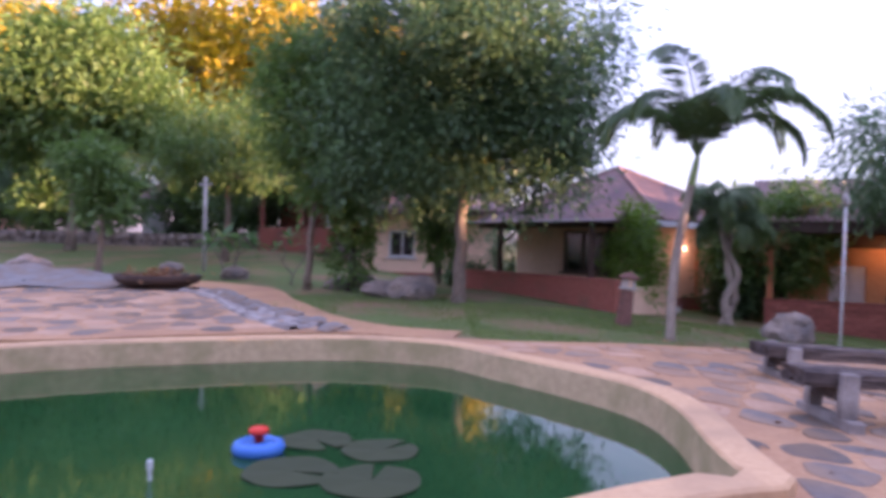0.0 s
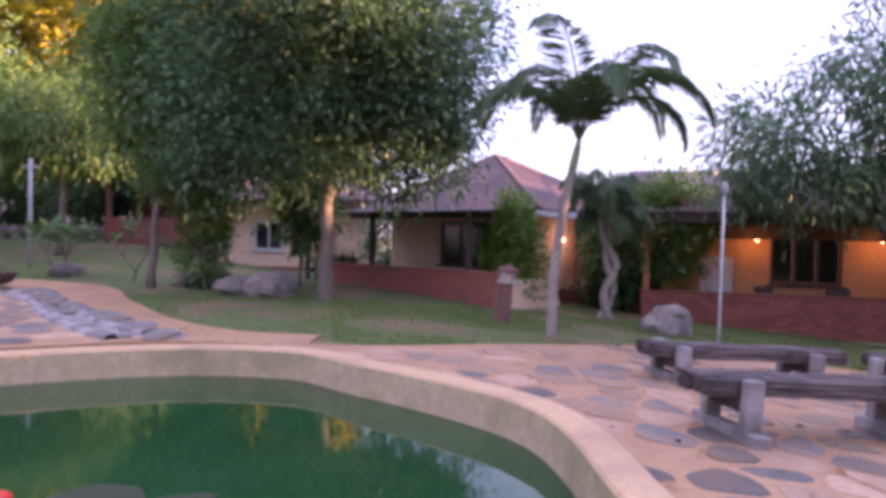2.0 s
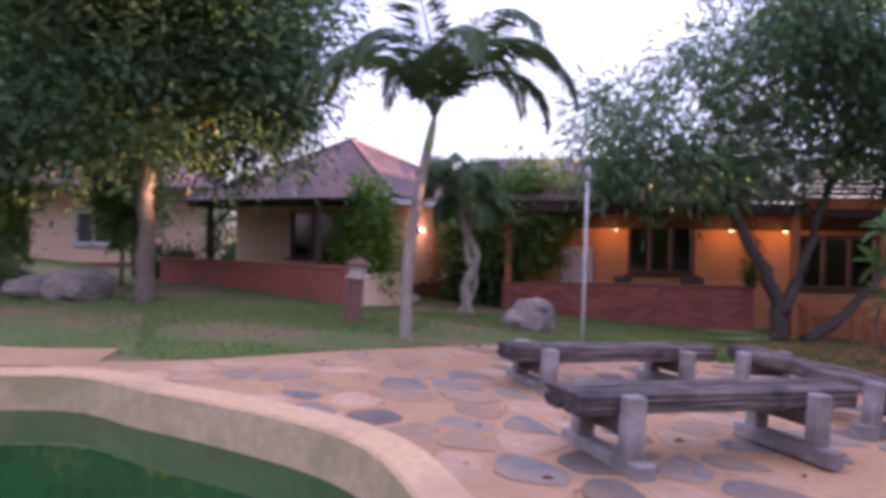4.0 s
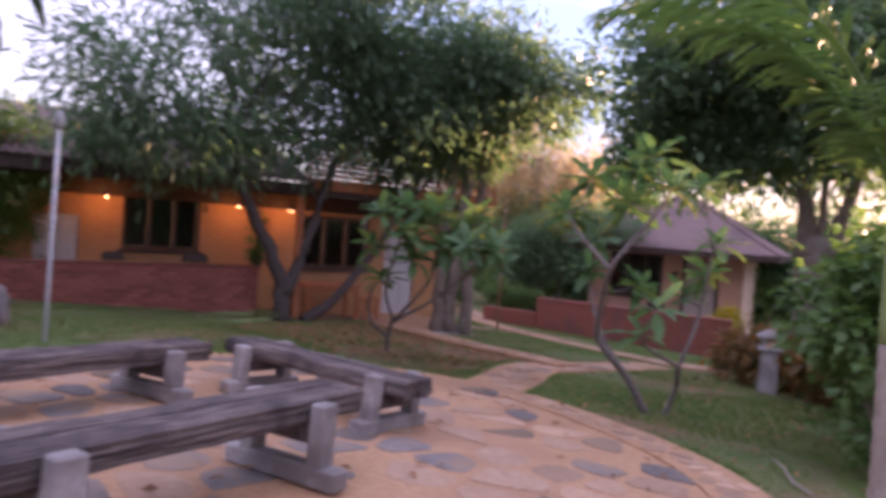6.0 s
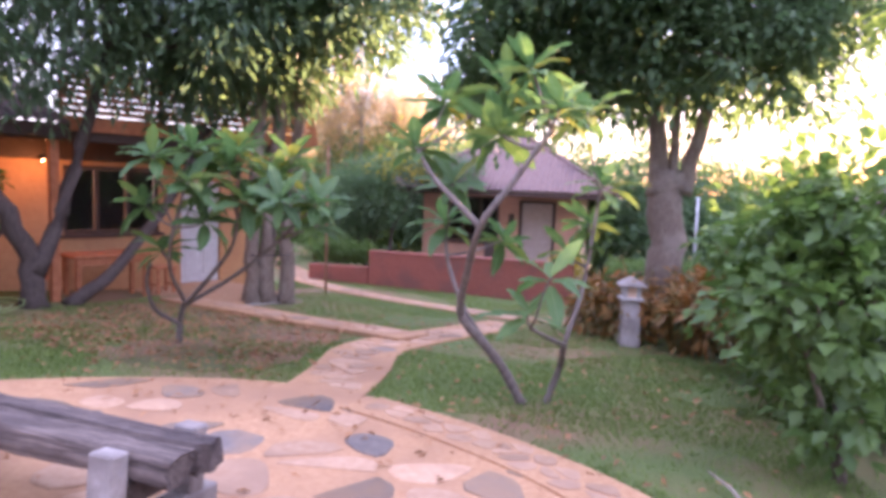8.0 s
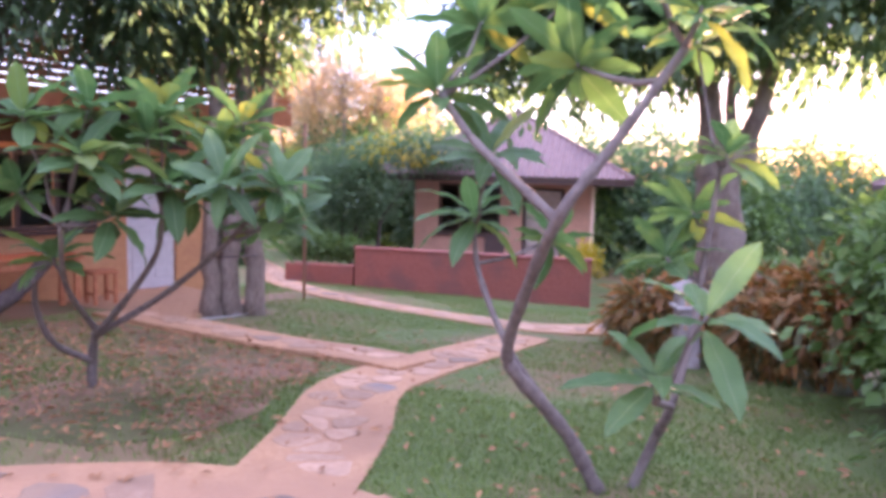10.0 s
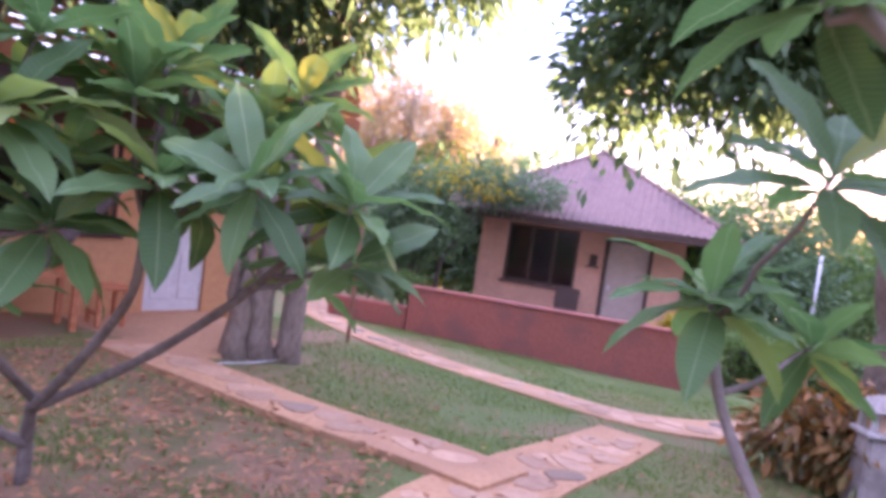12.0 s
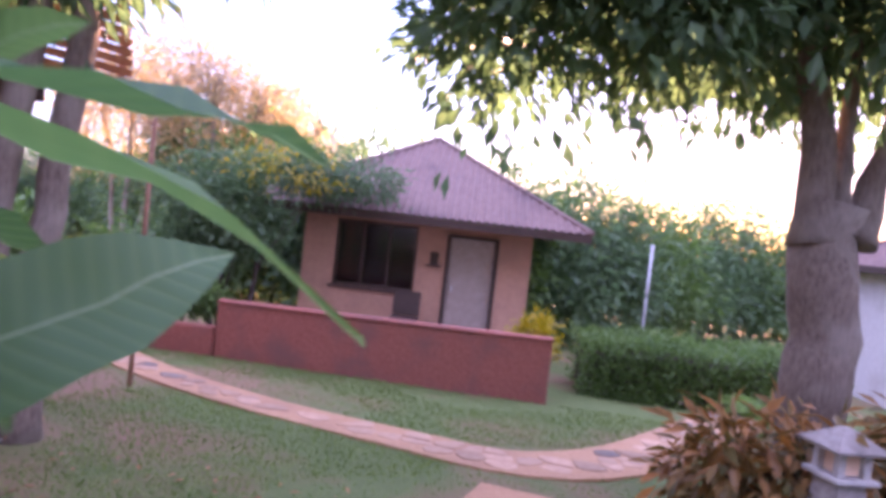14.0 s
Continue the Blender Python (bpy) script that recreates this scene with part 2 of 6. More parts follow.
def glass_material():
    m, n, l, b = material("dark_window_glass", 0.06, 0.0, 0.5)
    b.inputs["Base Color"].default_value = (0.6, 0.6, 0.6, 1)
    b.inputs["Transmission Weight"].default_value = 1.0
    b.inputs["IOR"].default_value = 1.45
    return m


GLASS = glass_material()


def glow(name, colour, power):
    m, n, l, b = material(name, 0.5)
    b.inputs["Base Color"].default_value = (*colour, 1)
    b.inputs["Emission Color"].default_value = (*colour, 1)
    b.inputs["Emission Strength"].default_value = power
    return m


BANK = rough_surface("grey_bank_cement", (0.141, 0.128, 0.122), (0.237, 0.215, 0.201), 7, 1.6, (0.192, 0.137, 0.103), 0.56, 0.88, 0.6)
LANTERN_CLAY = rough_surface("dark_clay", (0.15, 0.07, 0.055), (0.25, 0.12, 0.095), 18, 2.0, (0.12, 0.075, 0.06), 0.58, 0.85, 0.3)
BULB = glow("warm_bulb", (1.0, 0.55, 0.2), 1.5)


# ---------------------------------------------------------------- mesh helpers
def soft_turn(v, a, k):
    """v up to a, then going on with slope k, over a smooth bend of 2 m."""
    d = v - a
    if d < -1:
        return v
    return a + (k * d if d > 1 else k * d - (1 - k) * (d - 1) ** 2 / 4)


def ground_z(x, y):
    """The lawn falls gently towards +x."""
    xx = soft_turn(-soft_turn(-x, -1.6, 0.05), 22.0, 0.2)
    rise = 0.07 * min(max(y - 15.5, 0.0), 14.0) * min(max((-x - 1.0) / 4.0, 0.0), 1.0)
    return -0.08 * (xx - 3.2) + 0.02 * (soft_turn(y, 15.0, 0.2) - 6.5) + rise


def thing(name, at, label, category, group="", kind="", turn=0.0):
    ob = new(name)
    ob.empty_display_size = 0.1
    ob.matrix_world = pose(at[0], at[1], at[2], 0, 0, turn)
    return tagged(ob, label, category, group, kind)


def link_mesh(name, me, mat, parent=None, label="", smooth=False):
    ob = new(name, me)
    if mat:
        me.materials.append(mat)
    if smooth:
        me.polygons.foreach_set("use_smooth", [True] * len(me.polygons))
    if parent:
        ob.parent = parent
    return tagged(ob, label)


def part(name, bm, mat, parent=None, label="", smooth=False):
    me = bpy.data.meshes.new(name)
    bmesh.ops.recalc_face_normals(bm, faces=bm.faces)
    bm.to_mesh(me)
    bm.free()
    return link_mesh(name, me, mat, parent, label, smooth)


def box(bm, size, at=(0, 0, 0), turn=(0, 0, 0), bevel=0.0):
    """A box of that size, its centre at a place; edges bevelled."""
    made = bmesh.ops.create_cube(bm, size=1.0, matrix=pose(*at, *turn) @ Matrix.Diagonal((*size, 1)))
    if bevel:
        edges = {e for v in made["verts"] for e in v.link_edges}
        bmesh.ops.bevel(bm, geom=list(edges), offset=bevel, segments=1, affect="EDGES")
    return made["verts"]


def boxed(size, at=(0, 0, 0), turn=(0, 0, 0), bevel=0.0):
    bm = bmesh.new()
    box(bm, size, at, turn, bevel)
    return bm


def tube(bm, points, radii, sides=8):
    """A tapered limb through points."""
    rings = []
    for k, p in enumerate(points):
        a = Vector(points[max(k - 1, 0)])
        b = Vector(points[min(k + 1, len(points) - 1)])
        d = (b - a).normalized()
        x = d.cross(Vector((0.31, 0.17, 0.93)) if abs(d.z) < 0.95 else Vector((1, 0, 0))).normalized()
        y = d.cross(x)
        rings.append([bm.verts.new(Vector(p) + float(radii[k]) * (math.cos(t) * x + math.sin(t) * y)) for t in [2 * math.pi * j / sides for j in range(sides)]])
    for r, s in zip(rings, rings[1:]):
        for j in range(sides):
            bm.faces.new((r[j], r[(j + 1) % sides], s[(j + 1) % sides], s[j]))
    bm.faces.new(rings[-1])
    bm.faces.new(rings[0][::-1])


def bent(a, b, sag=0.0, steps=5, wobble=0.0, rnd=random):
    """Points on a wavering line from a to b."""
    a, b = Vector(a), Vector(b)
    out = []
    for k in range(steps + 1):
        f = k / steps
        p = a.lerp(b, f)
        p.z += sag * 4 * f * (1 - f)
        if 0 < k < steps:
            p += Vector((rnd.uniform(-1, 1), rnd.uniform(-1, 1), rnd.uniform(-0.5, 0.5))) * wobble
        out.append(p)
    return out


def leaves_mesh(name, base, way, up, length, width):
    """Many pointed leaves in one mesh: each two triangles folded along the midrib."""
    n = len(base)
    way = way / np.linalg.norm(way, axis=1, keepdims=True)
    side = np.cross(way, up)
    side /= np.linalg.norm(side, axis=1, keepdims=True) + 1e-9
    nrm = np.cross(side, way)
    L, W = length[:, None], width[:, None]
    v = np.empty((n, 4, 3))
    v[:, 0] = base
    v[:, 1] = base + way * L * 0.5 + side * W * 0.5 + nrm * W * 0.18
    v[:, 2] = base + way * L - nrm * L * 0.08
    v[:, 3] = base + way * L * 0.5 - side * W * 0.5 + nrm * W * 0.18
    idx = np.arange(n)[:, None] * 4
    tri = np.concatenate([idx + np.array([[0, 1, 2]]), idx + np.array([[0, 2, 3]])], axis=1).reshape(-1)
    me = bpy.data.meshes.new(name)
    me.vertices.add(n * 4)
    me.vertices.foreach_set("co", v.reshape(-1))
    me.loops.add(n * 6)
    me.loops.foreach_set("vertex_index", tri.astype(np.int32))
    me.polygons.add(n * 2)
    me.polygons.foreach_set("loop_start", np.arange(0, n * 6, 3, dtype=np.int32))
    me.polygons.foreach_set("loop_total", np.full(n * 2, 3, dtype=np.int32))
    me.update()
    me.validate()
    return me


def crown_leaves(name, blobs, count, size, rng, droop=0.35, clump=0.32, per=26, hollow=0.55, slim=0.38):
    """Leaves in clumps through ellipsoids (x, y, z, rx, ry, rz): denser towards the skin, with gaps. Also gives the clumps' places."""
    vol = np.array([b[3] * b[4] * b[5] for b in blobs]) ** 0.7
    clumps = max(8, count // per)
    pick = rng.choice(len(blobs), clumps, p=vol / vol.sum())
    B = np.array(blobs)[pick]
    d = rng.normal(size=(clumps, 3))
    d /= np.linalg.norm(d, axis=1, keepdims=True)
    r = (hollow + (1 - hollow) * rng.random(clumps)) * (1 + 0.16 * rng.normal(size=clumps))
    c = B[:, :3] + d * B[:, 3:] * r[:, None]
    who = rng.integers(0, clumps, count)
    spread = clump * (0.6 + 0.8 * rng.random(clumps))[who]
    o = rng.normal(size=(count, 3)) * spread[:, None] * 0.6
    base = c[who] + o
    way = o / (np.linalg.norm(o, axis=1, keepdims=True) + 1e-6) + d[who] * 0.6 + rng.normal(size=(count, 3)) * 0.5
    way[:, 2] -= droop * 2 * rng.random(count)
    up = np.array([0, 0, 1.0]) + rng.normal(size=(count, 3)) * 0.45
    ln = size * (0.65 + 0.7 * rng.random(count))
    return leaves_mesh(name, base, way, up, ln, ln * slim * (0.8 + 0.4 * rng.random(count))), c


def tree(name, at, trunks, blobs, count, size, leaf, bark, label, seed, limbs=14, droop=0.35, clump=0.32, per=26, hollow=0.55, slim=0.38, group="", category="tree"):
    """A tree or bush. trunks: (points, radius at foot, radius at top); blobs: crown ellipsoids, all from the foot."""
    rng = np.random.default_rng(seed)
    rnd = random.Random(seed)
    z = ground_z(at[0], at[1])
    ob = thing(name, (at[0], at[1], z - 0.03), label, category, group)
    me, clumps = crown_leaves("crown", blobs, count, size, rng, droop, clump, per, hollow, slim)
    for pts, r0, r1 in trunks:
        bm = bmesh.new()
        fine = []
        for a, b in zip(pts, pts[1:]):
            fine += bent(a, b, 0, 4, r0 * 0.25, rnd)[:-1]
        fine.append(Vector(pts[-1]))
        n = len(fine) - 1
        tube(bm, fine, [r0 + (r1 - r0) * k / n + (r0 * 0.35 if k == 0 else 0) for k in range(n + 1)], 10)
        part("trunk", bm, bark, ob, smooth=True)
    if limbs:
        tops = [(Vector(p[-1]), r1, Vector(p[-2])) for p, r0, r1 in trunks]
        for k in range(limbs):
            goal = Vector(clumps[rnd.randrange(len(clumps))])
            top, r1, low = min(tops, key=lambda q: (q[0] - goal).length)
            start = low.lerp(top, rnd.uniform(0.55, 1.0))
            bm = bmesh.new()
            tube(bm, bent(start, goal, 0.12, 5, 0.09, rnd), [r1 * s for s in (0.75, 0.6, 0.45, 0.33, 0.2, 0.1)], 6)
            part("limb", bm, bark, ob, smooth=True)
    link_mesh("crown", me, leaf, ob)
    return ob


# ---------------------------------------------------------------- ground, paths, pond
def spline(points, steps=6, closed=False):
    """A smooth line through points (Catmull-Rom)."""
    P = [Vector(p) for p in points]
    n = len(P)
    out = []
    for k in range(n if closed else n - 1):
        a, b, c, d = (P[(k - 1) % n], P[k], P[(k + 1) % n], P[(k + 2) % n]) if closed else (P[max(k - 1, 0)], P[k], P[k + 1], P[min(k + 2, n - 1)])
        for j in range(steps):
            t = j / steps
            out.append(0.5 * ((2 * b) + (c - a) * t + (2 * a - 5 * b + 4 * c - d) * t * t + (3 * b - a - 3 * c + d) * t ** 3))
    if not closed:
        out.append(P[-1])
    return out


def inside(poly, x, y):
    odd = False
    for a, b in zip(poly, poly[1:] + poly[:1]):
        if (a[1] > y) != (b[1] > y) and x < (b[0] - a[0]) * (y - a[1]) / (b[1] - a[1]) + a[0]:
            odd = not odd
    return odd


RIM_Z, WATER_Z = 0.22, -0.06
pond_far = spline([(1.88, 3.60), (1.92, 4.15), (2.02, 4.95), (2.0, 5.65), (1.78, 6.25), (1.3, 6.95), (0.78, 7.58), (0.1, 8.35), (-1.3, 8.62), (-3.15, 8.08), (-4.7, 7.3), (-5.5, 6.0), (-5.3, 4.2), (-4.2, 2.6), (-2.4, 1.9), (-0.8, 2.1), (0.2, 2.65), (1.0, 3.15), (1.46, 3.36), (1.76, 3.44)], 5)
pond_out = [(p.x, p.y) for p in pond_far]


def inset(poly, d):
    """The closed line moved towards the pond's middle by about d."""
    out = []
    n = len(poly)
    for k in range(n):
        t = (Vector(poly[(k + 1) % n]) - Vector(poly[k - 1])).normalized()
        way = (Vector((-1.6, 5.2)) - Vector(poly[k])).normalized()
        slant = max(abs(way.x * t.y - way.y * t.x), 0.62)
        out.append((poly[k][0] + way.x * d / slant, poly[k][1] + way.y * d / slant))
    return out


pond_in = inset(pond_out, 0.27)


def nonuniform(lo, hi, step, far, grow=1.35):
    v = list(np.arange(lo, hi + step / 2, step))
    s = step
    while v[-1] < far:
        s *= grow
        v.append(v[-1] + s)
    s = step
    while v[0] > -far:
        s *= grow
        v.insert(0, v[0] - s)
    return v


def build_ground():
    xs, ys = nonuniform(2.75, 26, 0.25, 900), nonuniform(9.25, 18, 0.25, 900)
    xs = [v for v in nonuniform(-7, 26, 0.25, 900) if v < -7] + list(np.arange(-7, 2.6, 0.125)) + [v for v in xs if v > 2.7]
    ys = [v for v in nonuniform(1, 18, 0.25, 900) if v < 1] + list(np.arange(1, 9.1, 0.125)) + [v for v in ys if v > 9.2]
    hole = inset(pond_out, 0.05)
    verts, faces = [], []
    for y in ys:
        for x in xs:
            z = ground_z(max(min(x, 200), -200), y)
            if -9 < x < 26 and -4 < y < 18:
                z += 0.018 * noise.noise((x * 1.3, y * 1.3, 0)) 
                if -6 < x < 2.3 and 1.5 < y < 9 and inside(hole, x, y):
                    z = -0.95
            verts.append((x, y, z))
    w = len(xs)
    for j in range(len(ys) - 1):
        for i in range(w - 1):
            a = j * w + i
            faces.append((a, a + 1, a + w + 1, a + w))
    me = bpy.data.meshes.new("ground")
    me.from_pydata(verts, [], faces)
    ob = link_mesh("ground", me, GRASS_SOIL, None, "green lawn with bare brown earth patches", True)
    tagged(ob, kind="structure", category="lawn")
    return ob


build_ground()


def pond():
    ob = thing("pond", (0, 0, 0), "round garden pond with an ochre cement rim", "pond", kind="structure")
    n = len(pond_out)
    low = inset(pond_out, 0.36)
    rings = [[(x, y, ground_z(x, y) - 0.15) for x, y in pond_out], [(x, y, RIM_Z - 0.02) for x, y in pond_out], [(x, y, RIM_Z) for x, y in inset(pond_out, 0.025)],
             [(x, y, RIM_Z) for x, y in inset(pond_out, 0.25)], [(x, y, RIM_Z - 0.02) for x, y in pond_in]]
    bm = bmesh.new()
    vs = [[bm.verts.new(p) for p in r] for r in rings]
    for a, b in zip(vs, vs[1:]):
        for k in range(n):
            bm.faces.new((a[k], a[(k + 1) % n], b[(k + 1) % n], b[k]))
    part("rim", bm, RIM, ob)
    bm = bmesh.new()
    vs = [[bm.verts.new((x, y, RIM_Z - 0.02)) for x, y in pond_in], [bm.verts.new((x, y, -0.95)) for x, y in low]]
    for k in range(n):
        bm.faces.new((vs[0][k], vs[0][(k + 1) % n], vs[1][(k + 1) % n], vs[1][k]))
    part("basin_wall", bm, POND_WALL, ob, "stained cement wall with a green waterline")
    bm = bmesh.new()
    edge = [bm.verts.new((x, y, WATER_Z)) for x, y in inset(pond_out, 0.30)]
    mid = bm.verts.new((-1.6, 5.2, WATER_Z))
    for k in range(n):
        bm.faces.new((edge[k], edge[(k + 1) % n], mid))
    w = part("water", bm, WATER)
    tagged(w, "still dark green pond water", "water", kind="structure")


pond()


def sheet(name, outline, lift, mat, label, step=0.3):
    """A pavement that follows the ground, with a thickness, within an outline."""
    bm = bmesh.new()
    face = bm.faces.new([bm.verts.new((x, y, 0)) for x, y in outline])
    x0, x1 = min(p[0] for p in outline), max(p[0] for p in outline)
    y0, y1 = min(p[1] for p in outline), max(p[1] for p in outline)
    for ax, lo, hi in ((0, x0, x1), (1, y0, y1)):
        v = lo + step
        while v < hi:
            co, no = ((v, 0, 0), (1, 0, 0)) if ax == 0 else ((0, v, 0), (0, 1, 0))
            bmesh.ops.bisect_plane(bm, geom=list(bm.verts) + list(bm.edges) + list(bm.faces), plane_co=co, plane_no=no)
            v += step
    top = list(bm.faces)
    got = bmesh.ops.extrude_face_region(bm, geom=top)
    lower = {v for v in got["geom"] if isinstance(v, bmesh.types.BMVert)}
    for v in bm.verts:
        v.co.z = ground_z(v.co.x, v.co.y) + (lift if v in lower else -0.12)
    ob = part(name, bm, mat)
    return tagged(ob, label, "pavement", kind="structure")


plaza_line = [(p.x, p.y) for p in spline([(1.5, 3.3), (1.8, 4.0), (1.94, 5.0), (1.88, 5.7), (1.7, 6.2), (1.22, 6.88), (0.74, 7.48), (0.05, 8.3), (-0.3, 8.75), (0.75, 8.55), (1.5, 8.65), (2.5, 9.0), (3.9, 9.5), (4.6, 9.65), (6.0, 9.5), (7.3, 8.9), (8.05, 8.3), (8.65, 7.45), (8.9, 6.75), (8.85, 5.95), (8.5, 5.2), (7.9, 4.2), (7.3, 3.6), (6.5, 3.2), (5.5, 3.0), (4.4, 2.3), (3.2, 1.0), (2.0, -1.5), (-1.5, -2.2), (-1.2, 0.4), (-0.3, 1.9), (0.6, 2.7)], 3, True)]
sheet("pavement", plaza_line, 0.03, MORTAR, "pink mortared crazy paving round the pond")


def ribbon(points):
    """An outline from a line of (x, y, half width)."""
    c = spline(points, 4)
    left, right = [], []
    for k, p in enumerate(c):
        t = (c[min(k + 1, len(c) - 1)] - c[max(k - 1, 0)])
        t = Vector((t.x, t.y)).normalized()
        left.append((p.x - t.y * p.z, p.y + t.x * p.z))
        right.append((p.x + t.y * p.z, p.y - t.x * p.z))
    return right + left[::-1]


path_main = ribbon([(8.8, 6.38, 0.36), (9.8, 6.55, 0.38), (11.0, 6.8, 0.38), (12.3, 6.55, 0.37), (13.6, 6.15, 0.36), (14.7, 5.85, 0.33)])
path_cross = ribbon([(24.0, 15.6, 0.4), (20.6, 12.6, 0.38), (18.6, 11.4, 0.36), (17.3, 9.95, 0.33), (16.4, 8.4, 0.33), (15.9, 7.0, 0.36), (15.6, 5.8, 0.42), (16.3, 4.75, 0.42), (17.6, 3.85, 0.40), (19.5, 2.7, 0.4), (23.0, 0.5, 0.4)])
path_porch = ribbon([(12.0, 6.6, 0.34), (12.2, 7.3, 0.34), (12.32, 8.2, 0.33), (12.65, 9.4, 0.33), (13.1, 10.9, 0.40)])
path_far = ribbon([(0.2, 8.9, 0.36), (-0.9, 9.25, 0.38), (-2.0, 10.3, 0.45), (-3.2, 12.4, 0.55), (-4.7, 15.0, 0.6), (-9.0, 15.6, 0.6), (-14.0, 15.2, 0.6)])
sheet("pavement_1", path_main, 0.024, MORTAR, "narrow pink stone garden path")
sheet("pavement_2", path_cross, 0.026, MORTAR, "narrow pink stone path along the bungalow")
sheet("pavement_3", path_porch, 0.06, MORTAR, "raised cement path to the porch steps")
sheet("pavement_4", path_far, 0.028, MORTAR, "pale earth path behind the pond")


bed_line = [(p.x, p.y) for p in spline([(9.35, 7.3), (10.6, 7.35), (11.7, 7.55), (11.95, 8.6), (12.3, 9.9), (12.6, 10.9), (11.6, 11.1), (10.4, 10.2), (9.4, 9.3), (8.75, 8.3)], 4, True)]
bed_line = [(x + 0.12 * noise.noise((x * 2, y * 2, 1)), y + 0.12 * noise.noise((x * 2, y * 2, 5))) for x, y in bed_line]
tagged(sheet("soil_bed", bed_line, 0.007, SOIL, "bare reddish earth bed under the frangipani"), category="soil")

border = ribbon([(8.60, 5.95, 0.24), (8.28, 5.2, 0.24), (7.72, 4.32, 0.24), (7.08, 3.72, 0.24), (6.4, 3.4, 0.22), (5.45, 3.22, 0.22), (4.25, 2.55, 0.2), (3.0, 1.2, 0.2)])
sheet("pavement_6", border, 0.046, MORTAR, "border of small pale stones round the paving")

# ---------------------------------------------------------------- benches
def bench(at, turn, length, width=0.38, height=0.42, seed=1, shift=0.0, reach=0.72, tilt=(0.0, 3.0)):
    rnd = random.Random(seed)
    ob = thing("bench", (at[0], at[1], ground_z(*at) + 0.03), "weathered dark timber sleeper bench on grey concrete posts", "bench", "benches on the paving", turn=turn)
    ob.matrix_world = pose(at[0], at[1], ground_z(*at) + 0.03, tilt[0], tilt[1], turn)
    thick = 0.14
    for k, y in enumerate((-width / 4, width / 4)):
        # a split old sleeper: grooved along its grain, its ends ragged
        bm = bmesh.new()
        w, h, n, m = width / 4 - 0.005, thick / 2, 22, 26
        groove = [rnd.choice((0, 0, 0.004, 0.009, 0.016)) for _ in range(m)]
        ends = [[rnd.uniform(-0.035, 0.012) for _ in range(m)] for _ in range(2)]
        old = None
        for i in range(n + 1):
            ring = []
            for j in range(m):
                a = 2 * math.pi * (j + 0.5) / m
                cx, cz = math.cos(a), math.sin(a)
                big = max(abs(cx) ** 5, abs(cz) ** 5) ** 0.2 * (1 + 0.04 * (abs(cx) * abs(cz)) ** 0.5)
                x = -length / 2 + length * i / n + (ends[0][j] if i == 0 else -ends[1][j] if i == n else 0)
                cut = groove[j] * (0.55 + 0.9 * noise.noise((x * 1.7, j * 3.1, seed * 5 + k)))
                worn = 0.010 * noise.noise((x * 2.3, y * 9, seed + cz)) + 0.006 * noise.noise((x * 9, j * 0.7, seed))
                ring.append(bm.verts.new((x, y + cx / big * (w - cut + worn * 0.5), height - h + cz / big * (h - cut + worn))))
            if old:
                for j in range(m):
                    bm.faces.new((old[j], old[(j + 1) % m], ring[(j + 1) % m], ring[j]))
            else:
                bm.faces.new(ring[::-1])
            old = ring
        bm.faces.new(old)
        part("seat_beam", bm, OLD_WOOD, ob)
    for x in (shift - reach, shift + reach):
        part("foot", boxed((0.13, width + 0.42, 0.11), (x, 0, 0.05), (0, 0, 0), 0.012), POST_GREY, ob)
        part("crossbar", boxed((0.10, width + 0.02, 0.10), (x, 0, height - thick - 0.055), (0, 0, 0), 0.008), OLD_WOOD, ob)
        for s in (-1, 1):
            h = height - 0.11 + rnd.uniform(-0.02, 0.015)
            part("post", boxed((0.125, 0.10, h), (x, s * (width / 2 + 0.055), 0.10 + h / 2), (0, 0, 0), 0.01), POST_GREY, ob)
    return ob


bench((4.50, 7.50), 1.5, 2.15, height=0.40, seed=1, shift=-0.06, reach=0.74)
bench((3.96, 5.63), 0.5, 2.18, height=0.46, seed=2, shift=-0.06)
bench((6.14, 6.68), 86.0, 1.95, seed=3, shift=-0.03, tilt=(4.2, -1.0))

# ---------------------------------------------------------------- houses
def turned(o, u, s, d):
    """A plan point s along u and d behind the line through o."""
    n = Vector((-u[1], u[0]))
    return (o[0] + u[0] * s + n.x * d, o[1] + u[1] * s + n.y * d)


